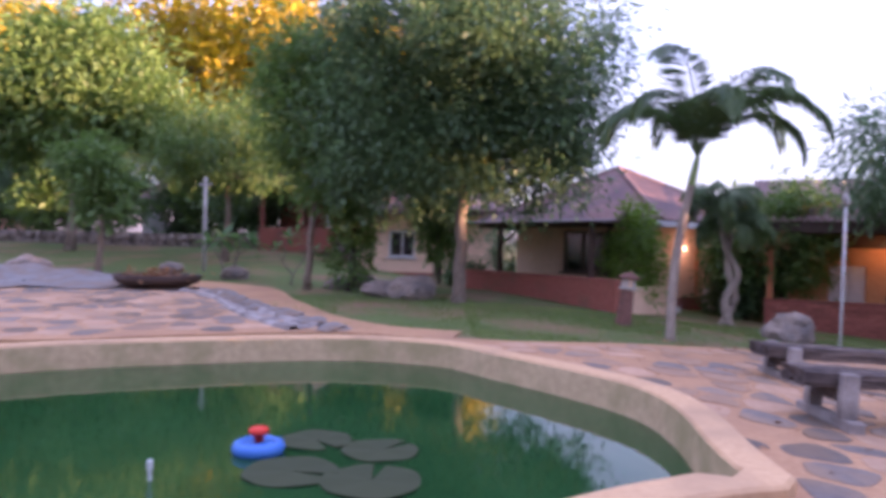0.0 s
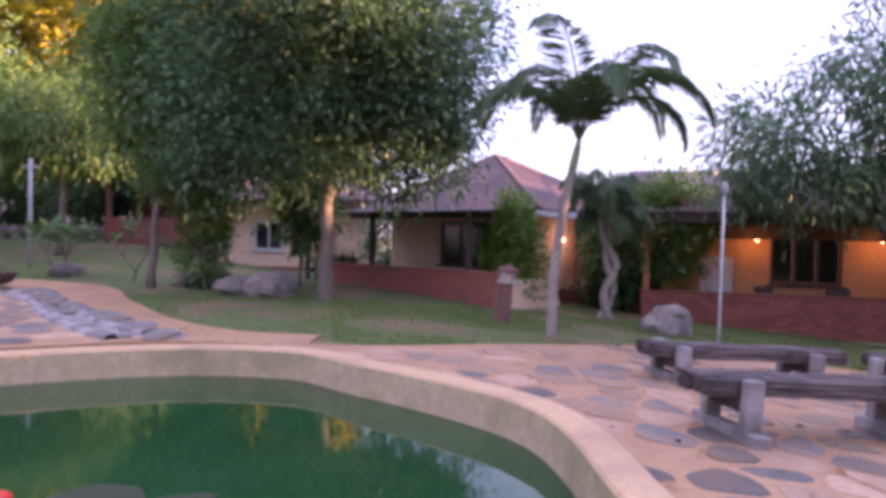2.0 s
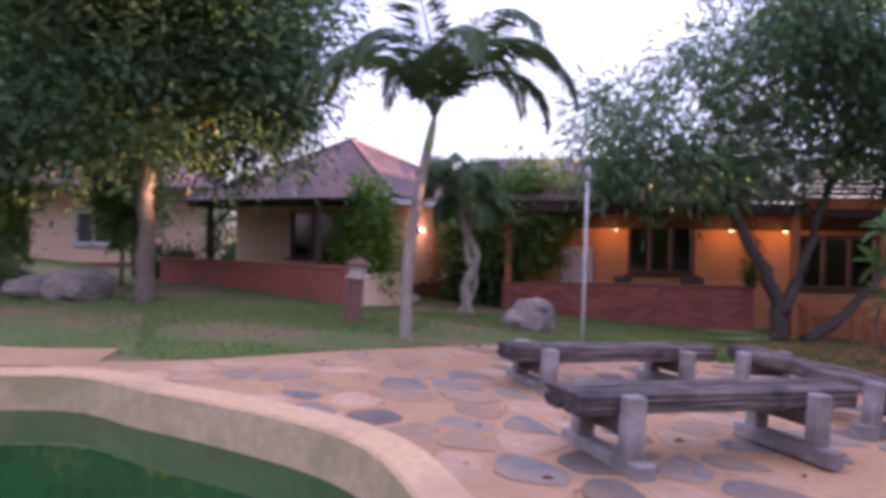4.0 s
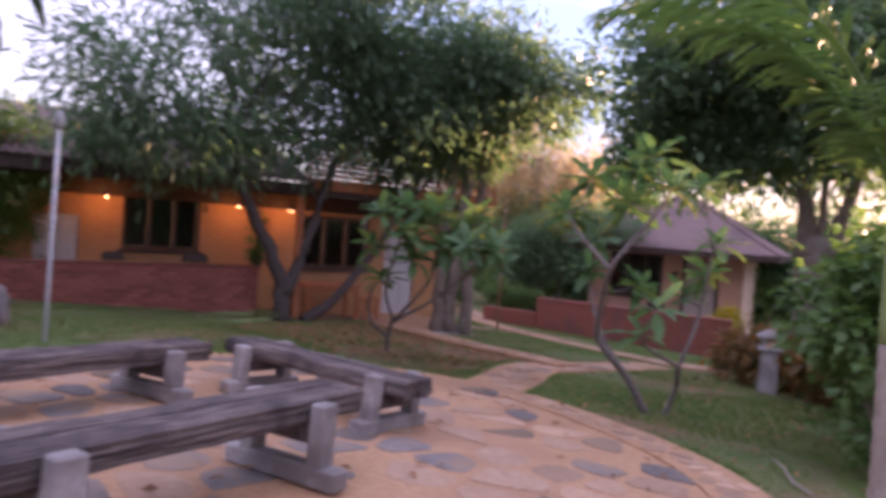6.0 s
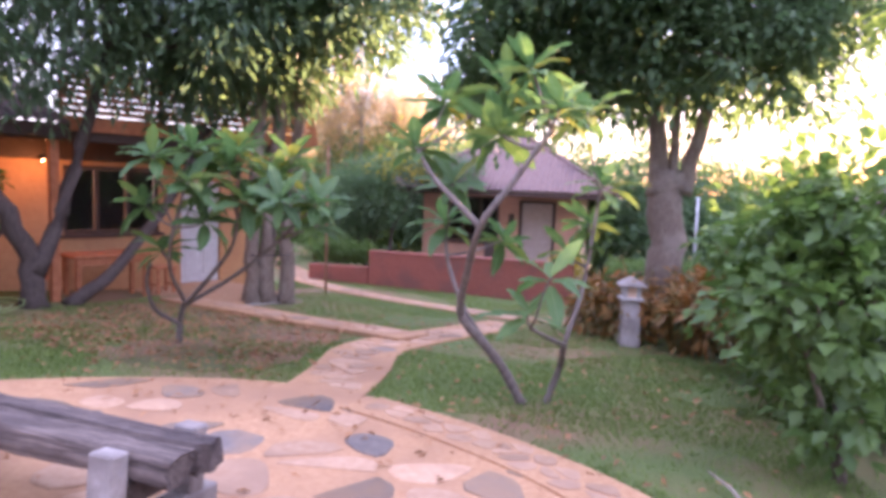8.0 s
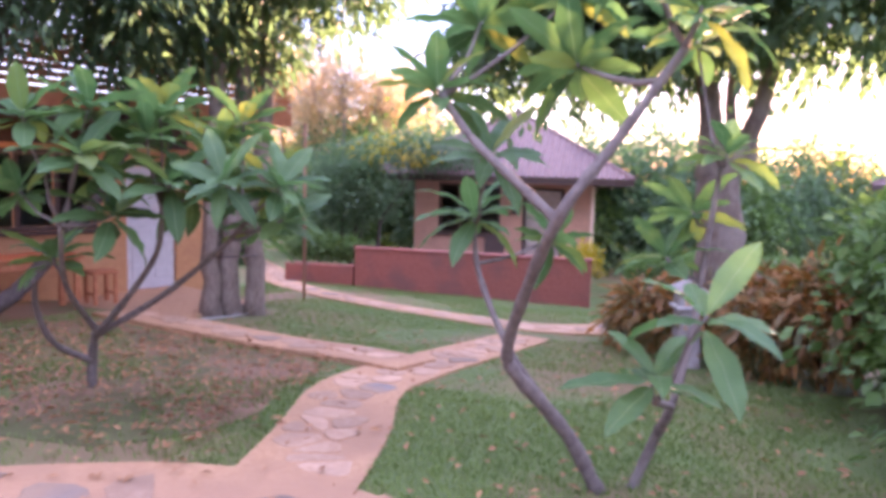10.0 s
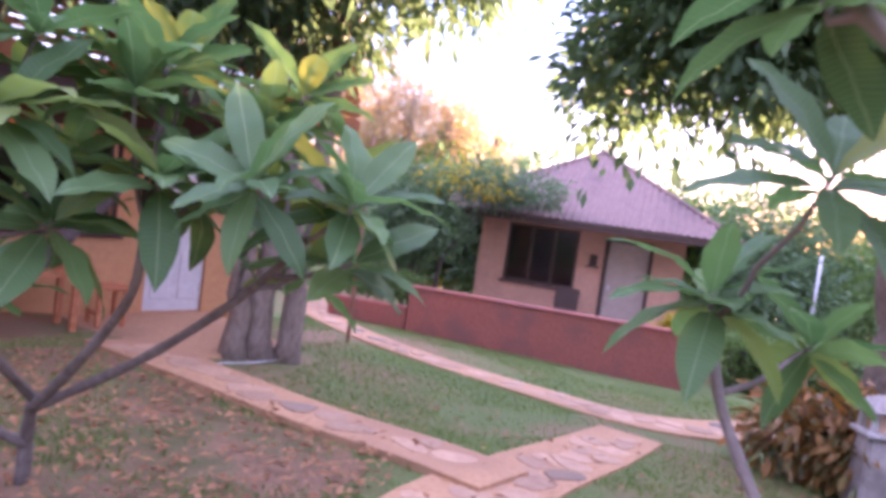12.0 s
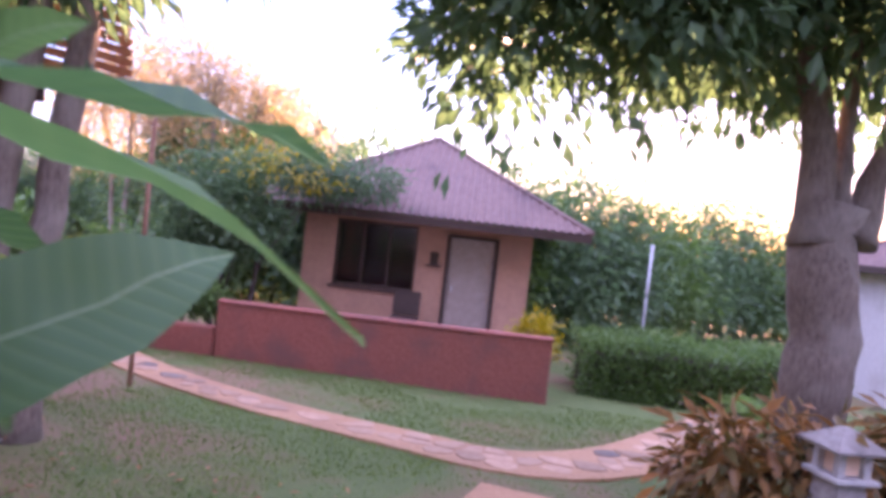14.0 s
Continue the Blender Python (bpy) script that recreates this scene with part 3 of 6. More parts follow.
def wall_with_holes(name, s0, s1, z0, z1, thick, holes, mat, parent, label=""):
    """A wall in the house's x-z plane (front face at y = 0, going back), with openings (s0, s1, z0, z1)."""
    bm = bmesh.new()
    xs = sorted({s0, s1, *[h[0] for h in holes], *[h[1] for h in holes]})
    zs = sorted({z0, z1, *[h[2] for h in holes], *[h[3] for h in holes]})
    cells = {}
    for i in range(len(xs) - 1):
        for j in range(len(zs) - 1):
            cx, cz = (xs[i] + xs[i + 1]) / 2, (zs[j] + zs[j + 1]) / 2
            cells[i, j] = not any(h[0] < cx < h[1] and h[2] < cz < h[3] for h in holes)
    cache = {}

    def v(x, y, z):
        k = (round(x, 4), round(y, 4), round(z, 4))
        if k not in cache:
            cache[k] = bm.verts.new((x, y, z))
        return cache[k]

    for (i, j), solid in cells.items():
        if not solid:
            continue
        a, b, c, d = xs[i], xs[i + 1], zs[j], zs[j + 1]
        bm.faces.new((v(a, 0, c), v(b, 0, c), v(b, 0, d), v(a, 0, d)))
        bm.faces.new((v(a, thick, c), v(a, thick, d), v(b, thick, d), v(b, thick, c)))
        for di, dj, p, q in ((-1, 0, (a, c), (a, d)), (1, 0, (b, c), (b, d)), (0, -1, (a, c), (b, c)), (0, 1, (a, d), (b, d))):
            if not cells.get((i + di, j + dj), False):
                bm.faces.new((v(p[0], 0, p[1]), v(q[0], 0, q[1]), v(q[0], thick, q[1]), v(p[0], thick, p[1])))
    return part(name, bm, mat, parent, label)


def window_unit(parent, s0, s1, z0, z1, frame_mat, leaves=3):
    """A framed window in the wall's opening, with sashes of dark glass."""
    w = part("window", boxed((s1 - s0, 0.05, 0.06), ((s0 + s1) / 2, 0.04, z0 + 0.03), (0, 0, 0), 0.006), frame_mat, parent, "timber window with dark glass")
    part("lintel", boxed((s1 - s0, 0.05, 0.06), ((s0 + s1) / 2, 0.04, z1 - 0.03), (0, 0, 0), 0.006), frame_mat, w)
    for k in range(leaves + 1):
        x = s0 + 0.03 + (s1 - s0 - 0.06) * k / leaves
        part("mullion", boxed((0.055, 0.05, z1 - z0 - 0.125), (x, 0.041, (z0 + z1) / 2), (0, 0, 0), 0.006), frame_mat, w)
    for k in range(leaves):
        a = s0 + 0.06 + (s1 - s0 - 0.06) * k / leaves
        b = s0 + (s1 - s0 - 0.06) * (k + 1) / leaves
        part("pane", boxed((b - a, 0.006, z1 - z0 - 0.125), ((a + b) / 2, 0.05, (z0 + z1) / 2)), GLASS, w)
        # flat near-black sheet a few centimetres behind each pane
        part("pane_backing", boxed((b - a - 0.02, 0.012, z1 - z0 - 0.13), ((a + b) / 2, 0.11, (z0 + z1) / 2)), DARK, w, "flat dark sheet behind the pane")
    part("sill", boxed((s1 - s0 + 0.14, 0.10, 0.05), ((s0 + s1) / 2, -0.03, z0 - 0.028), (0, 0, 0), 0.008), frame_mat, w)
    return w


def corrugated(name, corners, mat, parent, pitch=0.15, depth=0.022, label="", rows=1):
    """A corrugated roof face: corners a, b along the eave, c, d along the top (c above b). Ribs run from eave to top."""
    a, b, c, d = [Vector(p) for p in corners]
    nrm = (b - a).cross(d - a).normalized()
    if nrm.z < 0:
        nrm = -nrm
    run = (b - a).length
    e = (b - a).normalized()
    n = max(6, int(run / pitch) * 4)
    bm = bmesh.new()
    top, low = [], []
    for k in range(n + 1):
        f = k / n
        lift = nrm * depth * math.cos(f * run / pitch * 2 * math.pi)
        p = a + e * (run * f)
        # where this rib meets the sloping sides or the top
        def across(q, r):
            den = (r - q).dot(e)
            return None if abs(den) < 1e-6 else q + (r - q) * (((p - q).dot(e)) / den)
        sd, sc = (d - a).dot(e), (c - a).dot(e)
        s = run * f
        if s < sd:
            t = across(a, d)
        elif s > sc:
            t = across(b, c)
        else:
            t = across(d, c) if sc - sd > 1e-4 else d.copy()
        low.append(bm.verts.new(p + lift))
        top.append(bm.verts.new((t if t is not None else d) + lift * min(1.0, ((t if t is not None else d) - p).length / 0.2)))
    for k in range(n):
        bm.faces.new((low[k], low[k + 1], top[k + 1], top[k]))
    ob = part(name, bm, mat, parent, label)
    sol = ob.modifiers.new("thickness", "SOLIDIFY")
    sol.thickness = 0.012
    return ob


def hip_roof(parent, x0, x1, y0, y1, z0, z1, mat, ridge=0.0, label=""):
    cx, cy = (x0 + x1) / 2, (y0 + y1) / 2
    p, q = (cx - ridge / 2, cy, z1), (cx + ridge / 2, cy, z1)
    corrugated("roof", ((x0, y0, z0), (x1, y0, z0), q, p), mat, parent, label=label)
    corrugated("roof", ((x1, y1, z0), (x0, y1, z0), p, q), mat, parent)
    corrugated("roof", ((x1, y0, z0), (x1, y1, z0), q, q), mat, parent)
    corrugated("roof", ((x0, y1, z0), (x0, y0, z0), p, p), mat, parent)
    bm = bmesh.new()
    for a, b in (((x0, y0, z0), p), ((x1, y0, z0), q), ((x1, y1, z0), q), ((x0, y1, z0), p), (p, q)):
        if (Vector(a) - Vector(b)).length > 0.1:
            tube(bm, [Vector(a) + Vector((0, 0, 0.02)), Vector(b) + Vector((0, 0, 0.03))], [0.055, 0.055], 6)
    part("ridge_cap", bm, mat, parent)
    bm = bmesh.new()
    t = 0.05
    for sx, sy, ax in ((x1 - x0, t, ((x0 + x1) / 2, y0 + 0.03)), (x1 - x0, t, ((x0 + x1) / 2, y1 - 0.03)), (t, y1 - y0 - 0.12, (x0 + 0.03, (y0 + y1) / 2)), (t, y1 - y0 - 0.12, (x1 - 0.03, (y0 + y1) / 2))):
        box(bm, (sx, sy, 0.14), (ax[0], ax[1], z0 - 0.085))
    part("fascia", bm, DARK_WOOD, parent)
    part("soffit", boxed((x1 - x0 - 0.14, y1 - y0 - 0.14, 0.02), (cx, cy, z0 - 0.10)), DARK_WOOD, parent)


def garden_wall(name, a, b, z0, z1, thick, mat, label, cap=True):
    """A low wall from a to b with a rounded cap."""
    d = Vector(b) - Vector(a)
    ob = thing(name, ((a[0] + b[0]) / 2, (a[1] + b[1]) / 2, 0), label, "wall", turn=math.degrees(math.atan2(d.y, d.x)))
    part("wall_body", boxed((d.length, thick, z1 - z0), (0, 0, (z0 + z1) / 2), (0, 0, 0), 0.02), mat, ob)
    if cap:
        part("coping", boxed((d.length + 0.03, thick + 0.04, 0.05), (0, 0, z1 + 0.02), (0, 0, 0), 0.015), mat, ob)
    return ob


# bungalow behind the red wall, straight ahead at the end of the walk
def house_c():
    x, y0, y1, zf, zt = 22.5, 5.36, 9.75, -1.12, 1.15
    ob = thing("bungalow", (x, y1, 0), "small clay-coloured bungalow with a faded red roof", "house", turn=-90)
    w = y1 - y0
    D = 5.0
    wall_with_holes("wall", 0, w, zf - 0.5, zt, 0.16, [(0.62, 2.2, -0.28, 1.0), (2.78, 3.74, zf, 0.93)], CLAY_WALL, ob)
    window_unit(ob, 0.62, 2.2, -0.28, 1.0, DARK_WOOD, 3)
    door = part("door", boxed((0.88, 0.05, 1.98), (3.26, 0.07, zf + 1.0), (0, 0, 0), 0.006), GREY_DOOR, ob, "plain beige door, closed")
    for sx in (2.80, 3.72):
        part("door_jamb", boxed((0.08, 0.2, 2.04), (sx, 0.05, zf + 1.02), (0, 0, 0), 0.006), DARK_WOOD, door)
    part("door_head", boxed((0.84, 0.2, 0.06), (3.26, 0.05, 0.90), (0, 0, 0), 0.006), DARK_WOOD, door)
    part("handle", boxed((0.03, 0.06, 0.12), (2.93, 0.02, zf + 1.0), (0, 0, 0), 0.01), STEEL, door)
    # sunward side: paler than the clay front, its sunlight put in as colour
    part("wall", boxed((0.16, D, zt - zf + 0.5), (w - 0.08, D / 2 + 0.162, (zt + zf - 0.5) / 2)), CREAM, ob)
    part("wall", boxed((0.16, D, zt - zf + 0.5), (0.08, D / 2 + 0.162, (zt + zf - 0.5) / 2)), CLAY_WALL, ob)
    part("wall", boxed((w - 0.33, 0.16, zt - zf + 0.5), (w / 2, D, (zt + zf - 0.5) / 2)), CLAY_WALL, ob)
    part("floor_slab", boxed((w - 0.1, 3.0, 0.4), (w / 2, -1.52, zf - 0.202)), CEMENT, ob)
    hip_roof(ob, -0.9, w + 0.95, -0.9, D + 0.9, zt + 0.05, 2.98, ROOF_LILAC, 0.0, "faded corrugated roof")
    return ob


house_c()
garden_wall("garden_wall", (19.2, 10.05), (19.3, 5.18), -1.5, -0.40, 0.18, RED_WALL, "low red clay wall before the bungalow porch")
garden_wall("planter_wall", (19.1, 11.6), (19.2, 10.08), -1.5, -0.76, 0.18, RED_WALL, "lower red planter wall", False)


# bungalow across the plaza with the orange porch
BO, BU = (11.5, 13.46), (0.902, -0.431)


def house_b():
    zf, zt = -0.72, 2.0
    ob = thing("bungalow", (*BO, 0), "orange bungalow with a deep porch and dark windows", "house", turn=math.degrees(math.atan2(BU[1], BU[0])))
    wall_with_holes("wall", -4.2, 5.0, zf - 0.4, zt, 0.16, [(-3.45, -2.76, zf, 1.1), (-2.06, -0.68, 0.53, 1.62), (1.4, 3.0, 0.27, 1.4), (3.42, 4.22, zf, 1.2)], OCHRE_WALL, ob)
    window_unit(ob, -2.06, -0.68, 0.53, 1.62, DARK_WOOD, 3)
    window_unit(ob, 1.4, 3.0, 0.27, 1.4, DARK_WOOD, 3)
    for a, b, top in ((-3.45, -2.76, 1.1), (3.42, 4.22, 1.2)):
        door = part("door", boxed((b - a - 0.02, 0.05, top - zf - 0.02), ((a + b) / 2, 0.06, (top + zf) / 2), (0, 0, 0), 0.006), WHITE, ob, "white panelled door, closed")
        for k, (u0, u1) in enumerate(((0.08, 0.42), (0.5, 0.93))):
            for s in (0.27, 0.73):
                part("door_panel", boxed(((b - a) * 0.32, 0.02, (top - zf) * (u1 - u0) - 0.04), (a + (b - a) * s, 0.032, zf + (top - zf) * (u0 + u1) / 2), (0, 0, 0), 0.009), WHITE, door)
    part("wall", boxed((0.16, 4.0, zt - zf + 0.4), (-4.12, 2.165, (zt + zf - 0.4) / 2)), OCHRE_WALL, ob)
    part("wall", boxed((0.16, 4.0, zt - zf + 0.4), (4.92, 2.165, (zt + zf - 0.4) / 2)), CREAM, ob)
    part("wall", boxed((8.8, 0.16, zt - zf + 0.4), (0.4, 4.08, (zt + zf - 0.4) / 2)), OCHRE_WALL, ob)
    part("porch_floor", boxed((8.5, 2.2, 0.3), (0.1, -1.11, zf - 0.15), (0, 0, 0), 0.02), MORTAR, ob)
    corrugated("roof", ((-5.0, -1.7, 1.98), (0.9, -1.7, 1.98), (0.9, 1.6, 3.1), (-5.0, 1.6, 3.1)), ROOF_LILAC, ob, label="faded corrugated porch roof")
    part("eave_beam", boxed((9.3, 0.08, 0.16), (-0.1, -1.45, 1.82), (0, 0, 0), 0.01), DARK_WOOD, ob)
    part("fascia", boxed((5.9, 0.04, 0.20), (-2.05, -1.62, 1.87), (0, 0, 0), 0.006), DARK_WOOD, ob)
    part("upper_wall", boxed((5.9, 0.1, 1.1), (-2.05, 1.52, 2.5)), DARK_WOOD, ob)
    part("roof_deck", boxed((4.0, 3.0, 0.04), (2.7, 0.0, 1.93)), RED_WOOD, ob)
    part("porch_ceiling", boxed((5.3, 1.5, 0.03), (-1.96, -0.83, 1.922)), DARK_WOOD, ob)
    for s in (-4.6, 0.75, 4.3):
        part("porch_post", boxed((0.12, 0.12, 1.74 - zf), (s, -1.42, (1.74 + zf) / 2), (0, 0, 0), 0.01), RED_WOOD, ob)
    # warm lamps under the porch roof
    # timber beam, made tall and dark to include the eave's shade on the wall
    part("eave_shade_beam", boxed((8.6, 0.07, 0.50), (0.1, -0.038, 1.73), (0, 0, 0), 0.01), DARK_WOOD, ob, "dark timber beam that also holds the eave's shade")
    for x in (-2.4, -0.1, 0.95):
        lamp = part("porch_lamp", boxed((0.12, 0.12, 0.06), (x, -0.45, 1.50), (0, 0, 0), 0.012), DARK_WOOD, ob, "small warm hanging lamp")
        part("cord", boxed((0.012, 0.012, 0.4), (x, -0.45, 1.72)), DARK_WOOD, lamp)
        bm = bmesh.new()
        bmesh.ops.create_uvsphere(bm, u_segments=10, v_segments=6, radius=0.014, matrix=pose(x, -0.45, 1.455))
        part("bulb", bm, BULB, lamp, smooth=True)
    # slatted timber screen over the porch
    part("screen_board", boxed((4.5, 0.03, 0.22), (3.05, -1.56, 1.99), (0, 0, 0), 0.006), RED_WOOD, ob)
    for k in range(7):
        part("screen_slat", boxed((4.5, 0.02, 0.075), (3.05, -1.55 + 0.02 * k, 2.16 + 0.095 * k), (8, 0, 0), 0.004), RED_WOOD, ob)
    for x in (0.85, 2.3, 3.8, 5.25):
        part("screen_post", boxed((0.06, 0.05, 0.85), (x, -1.46, 2.32), (0, 0, 0), 0.006), RED_WOOD, ob)
    return ob


house_b()
garden_wall("porch_wall", (6.66, 14.23), (10.9, 12.2), -0.65, 0.36, 0.2, BRICK, "low red brick porch wall")


# bungalow to the north, its corner to the pond
AU = (0.61, -0.79)


def house_a():
    ob = thing("bungalow", (4.5, 17.9, 0), "cream bungalow with a red hipped roof and dark porch", "house", turn=math.degrees(math.atan2(AU[1], AU[0])))
    zf, zt = 0.15, 1.95
    # local x: towards the near gable, local -y: the porch front
    wall_with_holes("wall", -2.2, 2.2, zf - 0.5, zt, 0.16, [(-0.5, 1.27, 0.75, 1.75)], CREAM, ob).location = (0, -1.45, 0)
    window_unit(ob, -0.5, 1.27, 0.75, 1.75, DARK_WOOD, 3).location = (0, -1.45, 0)
    part("wall", boxed((0.16, 2.5, zt - zf + 0.5), (2.12, -0.038, (zt + zf - 0.5) / 2)), CREAM, ob)
    part("plinth", boxed((0.04, 2.66, 0.32), (2.225, -0.1, 0.10), (0, 0, 0), 0.01), RED_WALL, ob)
    part("downpipe", boxed((0.05, 0.05, 1.7), (2.235, 0.15, 1.1), (0, 0, 0), 0.012), RED_WOOD, ob)
    part("wall", boxed((0.16, 2.5, zt - zf + 0.5), (-2.12, -0.038, (zt + zf - 0.5) / 2)), CREAM, ob)
    part("wall", boxed((4.4, 0.16, zt - zf + 0.5), (0, 1.30, (zt + zf - 0.5) / 2)), CREAM, ob)
    hip_roof(ob, -2.9, 2.9, -2.25, 2.25, zt + 0.03, 3.42, ROOF_RED, 0.0, "red corrugated hipped roof")
    part("eave_board", boxed((0.03, 4.4, 0.12), (2.92, -0.25, zt - 0.06), (0, 0, 0), 0.006), WHITE, ob, "white eave board")
    part("porch_roof", boxed((5.6, 1.6, 0.05), (-0.1, -3.06, zt - 0.02), (4, 0, 0), 0.01), DARK_WOOD, ob)
    for x in (-2.7, -0.4, 2.3):
        part("porch_post", boxed((0.10, 0.10, zt - zf - 0.06), (x, -3.7, (zt + zf) / 2 - 0.05), (0, 0, 0), 0.01), DARK_WOOD, ob)
        bm = bmesh.new()
        tube(bm, [(x, -3.68, 1.35), (x, -3.0, 1.86)], [0.03, 0.03], 6)
        part("brace", bm, DARK_WOOD, ob)
    part("porch_floor", boxed((5.8, 2.4, 0.5), (0, -2.66, zf - 0.26)), CEMENT, ob)
    # small lamp on the gable wall
    lamp = part("wall_lamp", boxed((0.06, 0.10, 0.14), (2.23, -0.45, 1.38), (0, 0, 0), 0.012), DARK_WOOD, ob, "small warm wall lamp")
    bm = bmesh.new()
    bmesh.ops.create_uvsphere(bm, u_segments=10, v_segments=6, radius=0.035, matrix=pose(2.29, -0.45, 1.38))
    part("bulb", bm, BULB, lamp, smooth=True)
    return ob


house_a()
garden_wall("porch_wall", (0.5, 16.95), (3.4, 13.2), -0.1, 0.72, 0.2, BRICK, "low red brick porch wall")

# lamps of the orange porch
for s in (-2.4, -0.1, 0.95):
    p = turned(BO, BU, s, -0.45)
    glow_lamp = new("porch_light", bpy.data.lights.new("porch_light", "POINT"))
    glow_lamp.location = (p[0], p[1], 1.40)
    glow_lamp.data.energy, glow_lamp.data.color, glow_lamp.data.shadow_soft_size = LAMP_POWER, (1.0, 0.45, 0.12), 0.05

# lamp on the cream gable wall
p = turned((4.5, 17.9), AU, 2.48, -0.45)
gable_lamp = new("wall_light", bpy.data.lights.new("wall_light", "POINT"))
gable_lamp.location = (p[0], p[1], 1.38)
gable_lamp.data.energy, gable_lamp.data.color, gable_lamp.data.shadow_soft_size = 0.5, (1.0, 0.62, 0.36), 0.08


# ---------------------------------------------------------------- small builders
def rock(at, size, seed, label="rough grey-brown garden boulder", mat=ROCK, sink=0.25, group=""):
    bm = bmesh.new()
    bmesh.ops.create_icosphere(bm, subdivisions=3, radius=1.0)
    for v in bm.verts:
        d = v.co.normalized()
        k = 1 + 0.32 * noise.noise(d * 1.3 + Vector((seed * 7.1, 0, 0))) + 0.16 * noise.noise(d * 3.1 + Vector((0, seed * 3.3, 0))) - 0.10 * abs(noise.noise(d * 5.5 + Vector((0, 0, seed * 2.7))))
        v.co = Vector((d.x * size[0], d.y * size[1], d.z * size[2])) * k
    ob = part("rock", bm, mat)
    ob.location = (at[0], at[1], ground_z(*at[:2]) + size[2] * (1 - 2 * sink) + (at[2] if len(at) > 2 else 0))
    return tagged(ob, label, "rock", group)


def frond(length, rise, fall, seed, leaflet=0.34, pairs=34, spread=55, width=0.028, hang=0.0, bend=1.15):
    """A feather palm frond along +x, rising at one angle and ending at another: rachis and hanging leaflets, in one mesh."""
    rng = np.random.default_rng(seed)
    t = np.linspace(0, 1, 14)
    ang = np.radians(rise + (fall - rise) * t ** bend)
    px = np.concatenate([[0], np.cumsum(np.cos(ang[:-1]))]) * length / 13
    pz = np.concatenate([[0], np.cumsum(np.sin(ang[:-1]))]) * length / 13
    pts = np.stack([px, 0.03 * np.sin(t * 3), pz], axis=1)
    f = np.repeat(np.linspace(0.12, 0.99, pairs), 2)
    side = np.tile([1.0, -1.0], pairs)
    base = np.stack([np.interp(f, t, pts[:, k]) for k in range(3)], axis=1)
    tang = np.stack([np.interp(f, t, np.gradient(pts[:, k], t)) for k in range(3)], axis=1)
    tang /= np.linalg.norm(tang, axis=1, keepdims=True)
    a = np.radians(spread) * (1 - 0.55 * f) + rng.normal(size=len(f)) * 0.1
    way = tang * np.cos(a)[:, None] + np.array([0, 1.0, 0]) * (side * np.sin(a))[:, None]
    way[:, 2] -= 0.08 + hang + 0.35 * rng.random(len(f))
    ln = leaflet * np.sin(np.clip(f * 0.86 + 0.12, 0, 1) * math.pi) ** 0.6 * (0.9 + 0.2 * rng.random(len(f))) + 0.05
    me = leaves_mesh("frond", base, way, np.tile([0, 0.1, 1.0], (len(f), 1)), ln, np.full(len(f), width))
    bm = bmesh.new()
    bm.from_mesh(me)
    tube(bm, [Vector(p) for p in pts], list(np.linspace(0.018, 0.004, 14)), 5)
    bm.to_mesh(me)
    bm.free()
    return me


def palm(at, trunk, r0, r1, fronds, length, label, seed, shaft=0.0, arch=70, droop=-60, leaflet=0.34, leaf=LEAF_PALM, lift=(-30, 12), pairs=34, width=0.028, falls=(0, 0, 0, 0), hang=0.0, bend=1.15):
    """A feather palm: ringed trunk, green crownshaft, fronds of their own."""
    rnd = random.Random(seed)
    ob = thing("palm_tree", (at[0], at[1], ground_z(*at) - 0.03), label, "palm")
    pts = spline(trunk, 6)
    n = len(pts)
    bm = bmesh.new()
    fine, rad = [], []
    for k in range(n - 1):
        for j in range(3):
            fine.append(pts[k].lerp(pts[k + 1], j / 3))
            f = (k + j / 3) / (n - 1)
            rad.append((r0 + (r1 - r0) * f) * (1.06 if j == 0 else 0.97) * (1.35 if k == 0 and j == 0 else 1))
    tube(bm, fine, rad, 12)
    part("trunk", bm, BARK_PALE, ob, "grey ringed trunk", smooth=True)
    top = pts[-1]
    if shaft:
        bm = bmesh.new()
        d = (pts[-1] - pts[-2]).normalized()
        tube(bm, [fine[-1], top + d * shaft * 0.15, top + d * shaft * 0.7, top + d * shaft], [r1 * 0.97, r1 * 1.05, r1 * 0.85, r1 * 0.5], 12)
        part("crownshaft", bm, PALM_GREEN, ob, "smooth green crownshaft", smooth=True)
        top = top + d * shaft * 0.95
    shapes = [frond(length, arch, droop + falls[k], seed * 10 + k, leaflet, pairs, width=width, hang=hang, bend=bend) for k in range(4)]
    for k, me in enumerate(shapes):
        me.materials.append(leaf)
    for k in range(fronds):
        f = new("frond", shapes[k % 4])
        f.parent = ob
        up = lift[0] + (lift[1] - lift[0]) * ((k * 0.5698) % 1.0)
        f.matrix_basis = Matrix.Translation(top) @ pose(0, 0, 0, 0, 0, 360 * k * 0.381 + rnd.uniform(-12, 12)) @ pose(0, 0, 0, 0, -up, 0) @ Matrix.Scale(rnd.uniform(0.85, 1.1), 4)
    return ob


